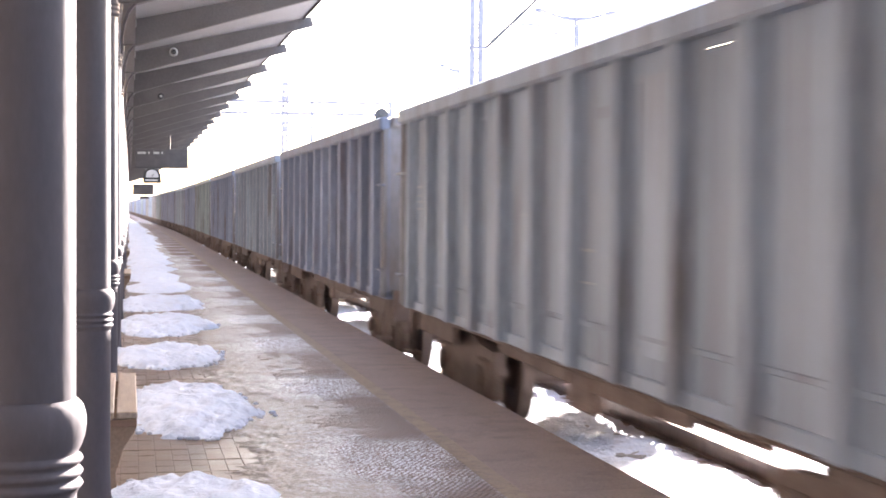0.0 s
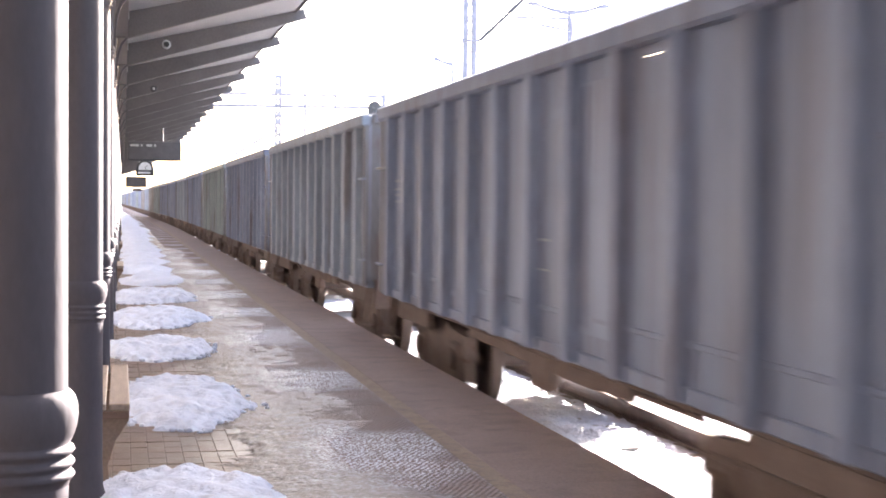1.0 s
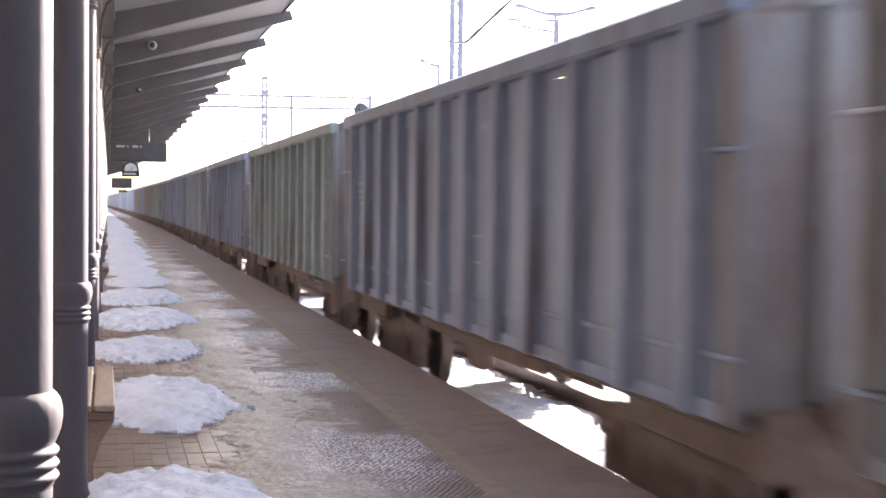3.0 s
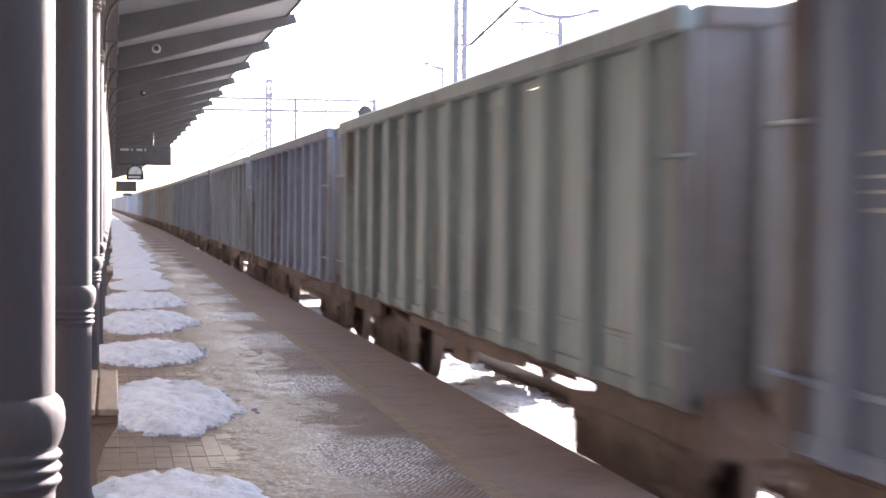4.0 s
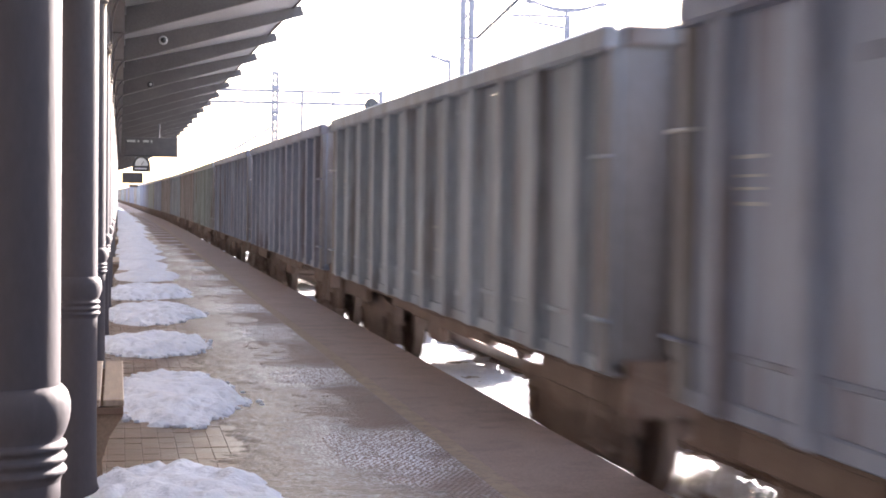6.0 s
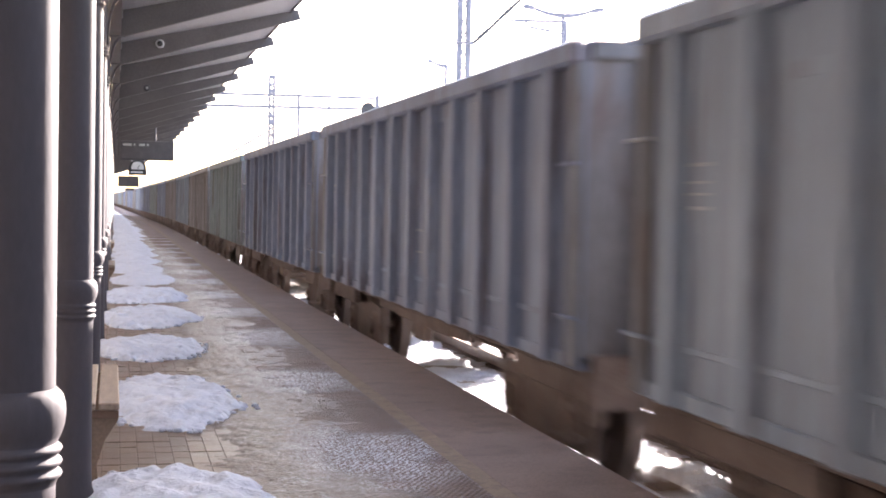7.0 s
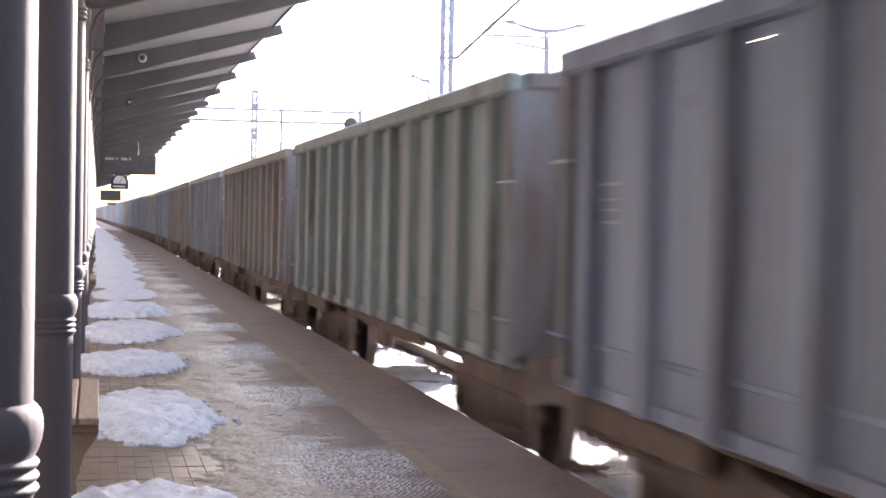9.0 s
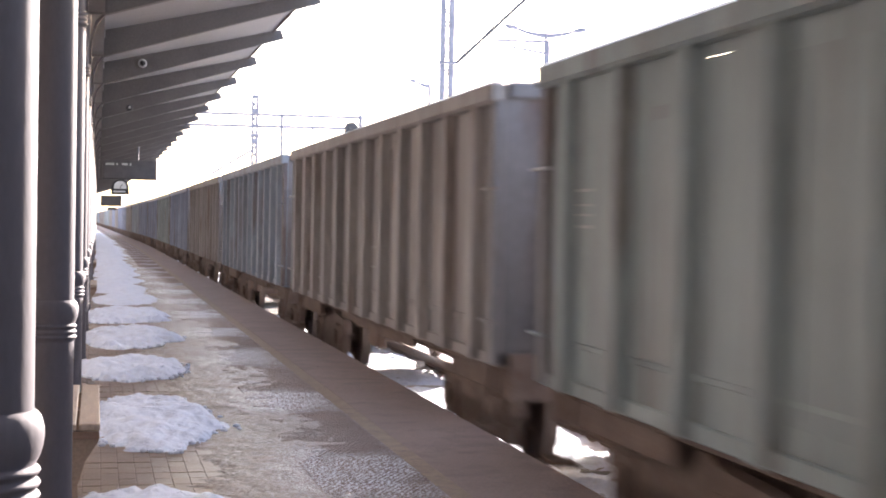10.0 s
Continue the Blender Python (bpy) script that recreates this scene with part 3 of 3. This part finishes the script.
def street_lamp(x, y, h, arm, two=True, thick=1.0):
    s = thing("street_lamp", "tall grey street lamp with curved arms" if two else "grey street lamp with one arm", "street lamp", "", (x, y, GROUND_Z))
    bm = B()
    bar(bm, (0, 0, 0), (0, 0, h), 0.09 * thick, 10, 0.05 * thick)
    part("pole", bm, M_GALV, s)
    for sx in ((-1, 1) if two else (-1,)):
        bm = B()
        rings = []
        for k in range(9):
            t = k / 8
            c = Vector((sx * arm * t * 0.72, 0, h - 0.1 + 0.26 * t * t))
            rings.append([bm.verts.new(c + Vector((0, 0.06 * math.cos(a), (0.075 - 0.03 * t) * thick * math.sin(a)))) for a in [math.pi * j / 4 for j in range(8)]])
        for a, b in zip(rings, rings[1:]):
            for j in range(8):
                bm.faces.new((a[j], a[(j + 1) % 8], b[(j + 1) % 8], b[j]))
        bm.faces.new(rings[0])
        bm.faces.new(rings[-1])
        bmesh.ops.recalc_face_normals(bm, faces=bm.faces)
        part("arm", bm, M_GALV, s)
        bm = B()
        m = Matrix.Translation((sx * arm * 0.85, 0, h + 0.2)) @ Matrix.Rotation(radians(-8 * sx), 4, "Y") @ Matrix.Diagonal((arm * 0.18, 0.16, 0.075 * thick, 1))
        bmesh.ops.create_uvsphere(bm, u_segments=12, v_segments=8, radius=1, matrix=m)
        part("lantern", bm, M_GALV, s, smooth=True)


def signal(x, y, z):
    s = thing("railway_signal", "dark round-topped railway colour-light signal on a post", "railway signal", "", (x, y, GROUND_Z))
    z -= GROUND_Z
    bm = B()
    pts = [(-0.33, -0.6), (0.33, -0.6), (0.33, 0.1)] + [(0.33 * math.cos(a), 0.1 + 0.33 * math.sin(a)) for a in [math.pi * k / 12 for k in range(1, 12)]] + [(-0.33, 0.1)]
    prism(bm, [(a, b + z) for a, b in pts], -0.03, 0.03)
    part("target_board", bm, M_DARK, s)
    for k in range(3):
        bm = B()
        lathe(bm, [(0.10, 0), (0.12, 0.22)], 16, Matrix.Translation((0, -0.03, z + 0.15 - 0.25 * k)) @ Matrix.Rotation(radians(90), 4, "X"))
        part("hood", bm, M_DARK, s)
    bm = B()
    bar(bm, (0.0, 0.1, 0), (0.0, 0.1, z + 0.2), 0.07, 10)
    part("post", bm, M_GALV, s)
    for q in (0.38, 0.62):
        bm = B()
        bar(bm, (q, 0.3, z - 1.2), (q, 0.3, z + 0.45), 0.02, 6)
        part("ladder_rail", bm, M_GALV, s)
    for k in range(6):
        bm = B()
        bar(bm, (0.38, 0.3, z - 1.0 + 0.26 * k), (0.62, 0.3, z - 1.0 + 0.26 * k), 0.012, 5)
        part("rung", bm, M_GALV, s)


def wire(name, label, pts, r, insul=()):
    w = thing(name, label, "overhead wire")
    bm = B()
    for a, b in zip(pts, pts[1:]):
        bar(bm, a, b, r, 6)
    part("cable", bm, M_DARK, w)
    for p, d in insul:
        bm = B()
        p, d = Vector(p), Vector(d).normalized()
        for k in range(4):
            bar(bm, p + d * 0.13 * k, p + d * (0.13 * k + 0.07), 0.085, 10)
        part("insulator", bm, M_DARK, w)


# ---- wagons ----
W_BODY, W_PITCH = 12.8, 14.04
FIRST = 10.85
N_WAGONS = 38
BOGIE_Y, AXLE_Y, WHEEL_R = 4.5, 0.9, 0.46


def wagon(paint, label):
    w = thing("freight_wagon", label, "freight wagon", "wagons of the passing goods train")
    hl = W_BODY / 2
    for sx in (-1, 1):
        bm = B()
        box(bm, sx * 1.355, sx * 1.375, -hl, hl, 1.04, 2.999) if sx > 0 else box(bm, -1.375, -1.355, -hl, hl, 1.04, 2.999)
        xa, xb = sorted((sx * 1.355, sx * 1.375))
        for ya, yb in ((-hl, -3.17), (-2.98, 3.30), (3.48, hl)):
            box(bm, xa, xb, ya, yb, 2.999, 3.007)
        box(bm, xa, xb, -hl, hl, 3.007, 3.14)
        part("side_wall", bm, paint, w)
        # wall stanchions
        me = bpy.data.meshes.new("stanchion")
        bm = B()
        o = 1 if sx > 0 else -1
        y = 0.1
        lo = [bm.verts.new((o * a, b, 0.99)) for a, b in ((1.36, -y), (1.478, -y * 0.8), (1.478, y * 0.8), (1.36, y))]
        hi = [bm.verts.new((o * a, b, 3.12)) for a, b in ((1.36, -y * 0.9), (1.478, -y * 0.7), (1.478, y * 0.7), (1.36, y * 0.9))]
        bm.faces.new(lo)
        bm.faces.new(hi)
        for k in range(4):
            bm.faces.new((lo[k], lo[(k + 1) % 4], hi[(k + 1) % 4], hi[k]))
        bmesh.ops.recalc_face_normals(bm, faces=bm.faces)
        bm.to_mesh(me)
        bm.free()
        me.materials.append(paint)
        for yy in [1.05 * k + 0.525 for k in range(-6, 6)]:
            share("stanchion", me, w, pose(0, yy, 0))
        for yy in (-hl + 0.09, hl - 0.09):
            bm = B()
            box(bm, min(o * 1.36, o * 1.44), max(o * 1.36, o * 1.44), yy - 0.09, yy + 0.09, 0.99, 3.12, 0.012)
            # darker than the body paint: the shade of the ends is in its colour
            part("corner_post", bm, M_END_SHADE, w)
        # doors
        for yd in (-2.1, 2.1):
            bm = B()
            xa, xb = sorted((o * 1.376, o * 1.387))
            box(bm, xa, xb, yd - 0.42, yd + 0.42, 1.2, 2.93)
            door = part("door", bm, paint, w)
            bm = B()
            bar(bm, (o * 1.396, yd + 0.3, 1.25), (o * 1.396, yd + 0.3, 2.9), 0.012, 6)
            part("door_bar", bm, paint, door)
        bm = B()
        xa, xb = sorted((o * 1.34, o * 1.485))
        box(bm, xa, xb, -hl - 0.01, hl + 0.01, 3.07, 3.235, 0.025)
        part("top_rail", bm, paint, w)
        bm = B()
        xa, xb = sorted((o * 1.30, o * 1.40))
        box(bm, xa, xb, -hl, hl, 0.97, 1.07, 0.01)
        part("bottom_rail", bm, paint, w)
        bm = B()
        xa, xb = sorted((o * 1.18, o * 1.27))
        box(bm, xa, xb, -hl - 0.05, hl + 0.05, 0.895, 1.05, 0.01)
        part("solebar", bm, M_RUN, w)
        for ye in (-1, 1):
            bm = B()
            ya, yb = sorted((ye * 4.25, ye * (hl + 0.05)))
            box(bm, xa + 0.008, xb - 0.008, ya, yb, 0.72, 0.93, 0.012)
            part("end_plate", bm, M_RUN, w)
        # brake gear and hangers below the solebar, between the bogies
        for ya, yb, zb in ((-2.45, -1.85, 0.80), (-1.80, -0.55, 0.78), (-0.3, 0.1, 0.82), (0.12, 1.1, 0.79), (1.12, 2.3, 0.81)):
            bm = B()
            box(bm, xa + 0.012, xb - 0.012, ya, yb, zb, 0.93, 0.012)
            part("hanger_plate", bm, M_RUN, w)
        # ledge along the foot of the wall
        bm = B()
        xa, xb = sorted((o * 1.37, o * 1.388))
        box(bm, xa, xb, -hl, hl, 1.29, 1.33, 0.006)
        part("wall_ledge", bm, paint, w)
        # markings: unreadable writing as bars
        for ya, yb, za, zb in ((5.4, 5.8, 2.33, 2.35), (5.4, 5.7, 2.235, 2.25), (5.4, 5.8, 2.17, 2.185), (5.4, 5.65, 2.09, 2.11), (-0.85, -0.55, 1.81, 1.83), (-0.85, -0.62, 1.585, 1.60), (0.8, 1.05, 2.05, 2.065)):
            bm = B()
            xa, xb = sorted((o * 1.376, o * 1.379))
            box(bm, xa, xb, ya, yb, za, zb)
            part("marking_bar", bm, M_MARK, w)
        for yy, zz in ((-hl + 0.1, 2.39), (-hl + 0.1, 1.34), (hl - 0.1, 1.34), (hl - 0.1, 2.5)):
            bm = B()
            bar(bm, (o * 1.475, yy - 0.15, zz), (o * 1.475, yy + 0.15, zz), 0.013, 6)
            for dy in (-0.15, 0.15):
                bar(bm, (o * 1.43, yy + dy, zz), (o * 1.478, yy + dy, zz), 0.013, 6)
            part("grab_handle", bm, M_MARK if zz > 2.4 else paint, w)
        for yy in (-1.05, 4.2):
            bm = B()
            xa, xb = sorted((o * 1.376, o * 1.381))
            box(bm, xa, xb, yy - 0.14, yy + 0.14, 2.72, 2.80)
            part("data_plate", bm, paint, w)
        # steps at the corner
        for yy in (-hl + 0.35, hl - 0.35):
            bm = B()
            for dy in (-0.16, 0.16):
                bar(bm, (o * 1.28, yy + dy, 1.1), (o * 1.36, yy + dy, 0.48), 0.014, 5)
            box(bm, min(o * 1.27, o * 1.43), max(o * 1.27, o * 1.43), yy - 0.18, yy + 0.18, 0.46, 0.485)
            part("step", bm, M_RUN, w)
    for sy in (-1, 1):
        bm = B()
        ya, yb = sorted((sy * (hl - 0.03), sy * hl))
        box(bm, -1.36, 1.36, ya, yb, 1.0, 3.14)
        # the end's shade is painted in
        end = part("end_wall", bm, M_END_SHADE, w)
        for x in (-0.95, -0.32, 0.32, 0.95):
            bm = B()
            yc, yd = sorted((sy * hl, sy * (hl + 0.085)))
            box(bm, x - 0.06, x + 0.06, yc, yd, 1.1, 3.1, 0.01)
            part("end_post", bm, M_END_SHADE, end)
        bm = B()
        yc, yd = sorted((sy * (hl - 0.07), sy * (hl + 0.05)))
        box(bm, -1.34, 1.34, yc, yd, 3.10, 3.235, 0.02)
        part("end_rail", bm, M_END_SHADE, w)
        bm = B()
        yc, yd = sorted((sy * (hl - 0.1), sy * (hl + 0.06)))
        box(bm, -1.3, 1.3, yc, yd, 0.70, 1.08, 0.01)
        part("headstock", bm, M_RUN, w)
        for x in (-0.875, 0.875):
            bm = B()
            bar(bm, (x, sy * (hl + 0.05), 1.04), (x, sy * (hl + 0.48), 1.04), 0.10, 12)
            bar(bm, (x, sy * (hl + 0.47), 1.04), (x, sy * (hl + 0.60), 1.04), 0.23, 20)
            part("buffer", bm, M_RUN, w)
        bm = B()
        bar(bm, (0, sy * (hl + 0.05), 1.0), (0, sy * (hl + 0.60), 0.94), 0.05, 8)
        part("coupling", bm, M_RUN, w)
    bm = B()
    box(bm, -1.34, 1.34, -hl + 0.04, hl - 0.04, 1.16, 1.215)
    part("wagon_floor", bm, M_RUN, w)
    bm = B()
    box(bm, -0.2, 0.2, -hl, hl, 0.86, 1.16)
    part("centre_sill", bm, M_RUN, w)
    bm = B()
    bar(bm, (-0.55, 0.6, 0.78), (-0.55, 1.5, 0.78), 0.2, 16)
    part("air_reservoir", bm, M_RUN, w)
    bm = B()
    bar(bm, (-0.95, -3.0, 0.76), (-0.95, 3.0, 0.76), 0.02, 6)
    for yy in (-2.2, -0.4, 1.9):
        bar(bm, (-0.95, yy, 0.76), (-0.95, yy, 0.95), 0.018, 6)
    part("brake_rod", bm, M_RUN, w)
    bm = B()
    box(bm, -1.26, -1.16, -0.5, 0.1, 0.62, 0.9, 0.02)
    part("brake_box", bm, M_RUN, w)
    for sy in (-1, 1):
        bm = B()
        box(bm, -0.95, 0.95, sy * BOGIE_Y - 0.2, sy * BOGIE_Y + 0.2, 0.5, 0.84, 0.03)
        bogie = part("bogie", bm, M_RUN, w)
        for sx in (-1, 1):
            bm = B()
            prof = [(-1.32, 0.5), (-1.28, 0.72), (-0.55, 0.76), (-0.4, 0.82), (0.4, 0.82), (0.55, 0.76), (1.28, 0.72), (1.32, 0.5), (0.72, 0.46), (0.5, 0.22), (-0.5, 0.22), (-0.72, 0.46)]
            prism(bm, prof, -0.06, 0.06)
            bm.transform(Matrix.Translation((sx * 1.02, sy * BOGIE_Y, 0)) @ Matrix.Rotation(radians(90), 4, "Z"))
            part("bogie_frame", bm, M_RUN, bogie)
            for sa in (-1, 1):
                bm = B()
                ya = sy * BOGIE_Y + sa * AXLE_Y
                box(bm, sx * 1.02 - 0.10, sx * 1.02 + 0.10, ya - 0.17, ya + 0.17, 0.26, 0.64, 0.03)
                bar(bm, (sx * 1.1, ya, 0.46), (sx * 1.16, ya, 0.46), 0.11, 12)
                for dy in (-0.24, 0.24):
                    bar(bm, (sx * 1.02, ya + dy, 0.24), (sx * 1.02, ya + dy, 0.62), 0.085, 10)
                part("axle_box", bm, M_RUN, bogie)
        for sa in (-1, 1):
            for sx in (-1, 1):
                bm = B()
                ya = sy * BOGIE_Y + sa * (AXLE_Y - 0.53)
                box(bm, sx * 0.75 - 0.06, sx * 0.75 + 0.06, ya - 0.05, ya + 0.05, 0.14, 0.72, 0.015)
                part("brake_shoe", bm, M_RUN, bogie)
            bm = B()
            for sx in (-1, 1):
                q = Matrix.Translation((sx * 0.75, 0, 0)) @ Matrix.Rotation(radians(90), 4, "Y")
                lathe(bm, [(0.10, -0.09), (0.13, -0.05), (0.38, -0.035), (0.40, -0.06), (WHEEL_R, -0.06), (WHEEL_R, 0.07), (0.40, 0.07), (0.38, 0.0), (0.13, 0.03), (0.10, 0.08)], 28, q)
            bar(bm, (-1.0, 0, 0), (1.0, 0, 0), 0.08, 12)
            ws = part("wheelset", bm, M_STEEL, bogie, "worn steel wheelset")
            ws.matrix_local = pose(0, sy * BOGIE_Y + sa * AXLE_Y, WHEEL_R)
    return w


def run(t):
    """How far the train has gone after t seconds; it gathers a little speed."""
    return 13.11 * t + 0.022 * t * t


def on_line(y):
    s = swing(y)
    slope = -math.degrees(math.atan(lean(y)))
    return pose(AXIS + s, y, RAIL_Z, 0, 0, slope)


# ---- build ----
ground()
track(AXIS, "track_1", "railway track with snow between the rails")
track(AXIS + 4.6, "track_2", "second railway track lying in snow")
platform()
for n, (cx, cy, hx, hy) in enumerate(((0.35, 7.35, 0.52, 1.42), (0.37, 11.6, 0.54, 1.5), (0.36, 15.75, 0.52, 1.22), (0.44, 19.95, 0.62, 1.55), (0.50, 24.3, 0.68, 1.75))):
    snow_patch(cx, cy, hx, hy, 0.10, n + 1.3)
for k in range(29):
    snow_patch(0.46 + random.uniform(-0.1, 0.1), 28.9 + 4.25 * k, 0.68 + random.uniform(-0.12, 0.1), 1.8 + random.uniform(-0.2, 0.15), 0.10, k + 9.7)
col = column()
col.matrix_basis = pose(COL_X + 0.006, COL_Y0 - 0.22, 0)
# columns with k below 0 are unseen, added under the roof behind
for k in [*range(-10, 0), *range(1, N_BAYS + 1)]:
    y = COL_Y0 + BAY * k
    copy_thing(col, pose(COL_X + 0.033 + swing(y), y, 0))
canopy()
bench(8.2)
for k in (4, 7, 10):
    bench(8.2 + BAY * k)
hanging_board(0.27, 2.16, 56.0, 2.97, 3.64, "dark hanging platform display with faint pale header text", [(-0.92, -0.60), (-0.52, -0.46), (-0.32, -0.1), (-0.02, 0.04)])
clock(1.16, 75.0, 2.98)
far_sign = hanging_board(0.31, 1.56, 95.0, 2.30, 2.92, "dark hanging platform sign farther down the canopy", [])
sb = B()
box(sb, -0.22, 0.34, -0.1, 0.1, -0.28, -0.12, 0.01)
box(sb, -0.06, -0.02, -0.05, 0.05, -0.12, -0.02)
box(sb, 0.14, 0.18, -0.05, 0.05, -0.12, -0.02)
part("under_box", sb, M_SIGN, far_sign)
dome_camera(0.715, COL_Y0 + BAY * 5 - 0.075, 4.035, True)
dome_camera(0.695, COL_Y0 + BAY * 7 - 0.075, 3.93, False)
# unseen wall, run on to y 330: blocks the side sky, bounces fill
wall = B()
box(wall, -3.7, -3.4, -45, 330, -0.8, 5.2)
tagged(part("wall_station", wall, M_WALL), "plain rendered wall out of view behind the columns, blocking and bouncing light", "wall", kind="structure")
near_mast = lattice_mast(13.85, 60, 12.5, 0.36)
mb = B()
bar(mb, (-0.36, -0.16, 8.1 - GROUND_Z + 0.1), (0.36, -0.16, 8.1 - GROUND_Z + 0.1), 0.055, 8)
part("crossbar", mb, M_GALV, near_mast)
far_mast = lattice_mast(13.2, 130, 13.0, 0.40, lace=0.06)
for z, hw, hh in ((12.15, 0.3, 0.16), (10.95, 0.34, 0.2), (8.8, 0.36, 0.14), (8.3, 0.22, 0.26)):
    mb = B()
    box(mb, -hw, hw, -0.22, -0.125, z - GROUND_Z + 0.1 - hh, z - GROUND_Z + 0.1 + hh, 0.02)
    part("clamp", mb, M_GALV, far_mast)
signal(11.96, 72, 5.95)
street_lamp(18.64, 62, 10.55, 1.8, True, 1.4)
street_lamp(9.4, 135, 8.8, 0.9, False)
street_lamp(21.9, 100, 11.75, 1.3, False, 1.9)
wire("stay_wire", "taut dark stay wire with insulators at a mast", [(14.05, 60, 8.1), (14.3, 60, 8.16), (18.4, 60, 12.1)], 0.065, [((14.5, 60, 8.36), (1, 0, 0.95)), ((15.5, 60, 9.32), (1, 0, 0.95))])
cant = thing("cantilever_mast", "slim catenary mast with cantilever and registration arm", "catenary mast", "", (18.15, 60, GROUND_Z))
for nm, pa, pb, rr in (("post", (0, 0, 0), (0, 0, 8.39 - GROUND_Z), 0.05), ("tube", (-2.65, 0, 9.12 - GROUND_Z), (0, 0, 9.16 - GROUND_Z), 0.055), ("post_top", (0, 0, 8.39 - GROUND_Z), (0, 0, 9.2 - GROUND_Z), 0.06),
                       ("dropper", (-1.69, 0, 9.12 - GROUND_Z), (-1.69, 0, 8.72 - GROUND_Z), 0.05), ("registration_arm", (-1.53, 0, 8.88 - GROUND_Z), (0, 0, 8.66 - GROUND_Z), 0.055)):
    tb = B()
    bar(tb, pa, pb, rr, 8)
    part(nm, tb, M_GALV, cant)
gantry = thing("catenary_portal", "thin steel catenary portal spanning the distant tracks", "catenary portal", "", (0, 130, 0))
for nm, pa, pb, rr in (("beam", (6.0, 0, 10.62), (22.6, 0, 10.66), 0.115), ("beam", (6.0, 0, 9.58), (22.6, 0, 9.7), 0.12), ("post", (15.53, 0, GROUND_Z - 0.1), (15.53, 0, 10.8), 0.13),
                       ("post", (22.4, 0, GROUND_Z - 0.1), (22.4, 0, 10.9), 0.17), ("drop_tube", (18.17, 0, 9.0), (18.17, 0, 10.7), 0.09), 
                       ("stay_tube", (12.85, 0, 7.5), (9.5, 0, 5.4), 0.09), ("stay_tube", (12.85, 0, 7.5), (13.2, 0, 7.5), 0.09)):
    tb = B()
    bar(tb, pa, pb, rr, 8)
    part(nm, tb, M_GALV, gantry)

WAGONS = []
kinds = [wagon(M_GREY, "grey steel open freight wagon with vertical ribs and rusty streaks"), wagon(M_BLUE, "faded blue steel open freight wagon with vertical ribs"),
         wagon(M_GREEN, "green-grey steel open freight wagon with vertical ribs, streaked"), wagon(M_BROWN, "brown steel open freight wagon with vertical ribs and grime")]
order = [0, 0, 1, 0, 1, 2, 1, 0, 1, 1, 2, 3, 0, 3, 1] + [random.choice((0, 1, 2, 3, 3)) for _ in range(N_WAGONS)]
used = set()
for n in range(-3, N_WAGONS):
    kind = order[max(n, 0)]
    w = copy_thing(kinds[kind], Matrix()) if kind in used else kinds[kind]
    used.add(kind)
    WAGONS.append(w)


def motions():
    for n, w in enumerate(WAGONS, -3):
        y0 = FIRST + W_PITCH * (n - 1)
        walk(w, [(t, on_line(y0 - run(t))) for t in range(11)])
        if y0 - run(10) > 60:
            continue
        for ws in w.children_recursive:
            if ws.name.startswith("wheelset"):
                y = ws.location.y
                walk(ws, [(k * 0.05, pose(0, y, WHEEL_R, math.degrees(run(k * 0.05) / WHEEL_R))) for k in range(201)])


motions()
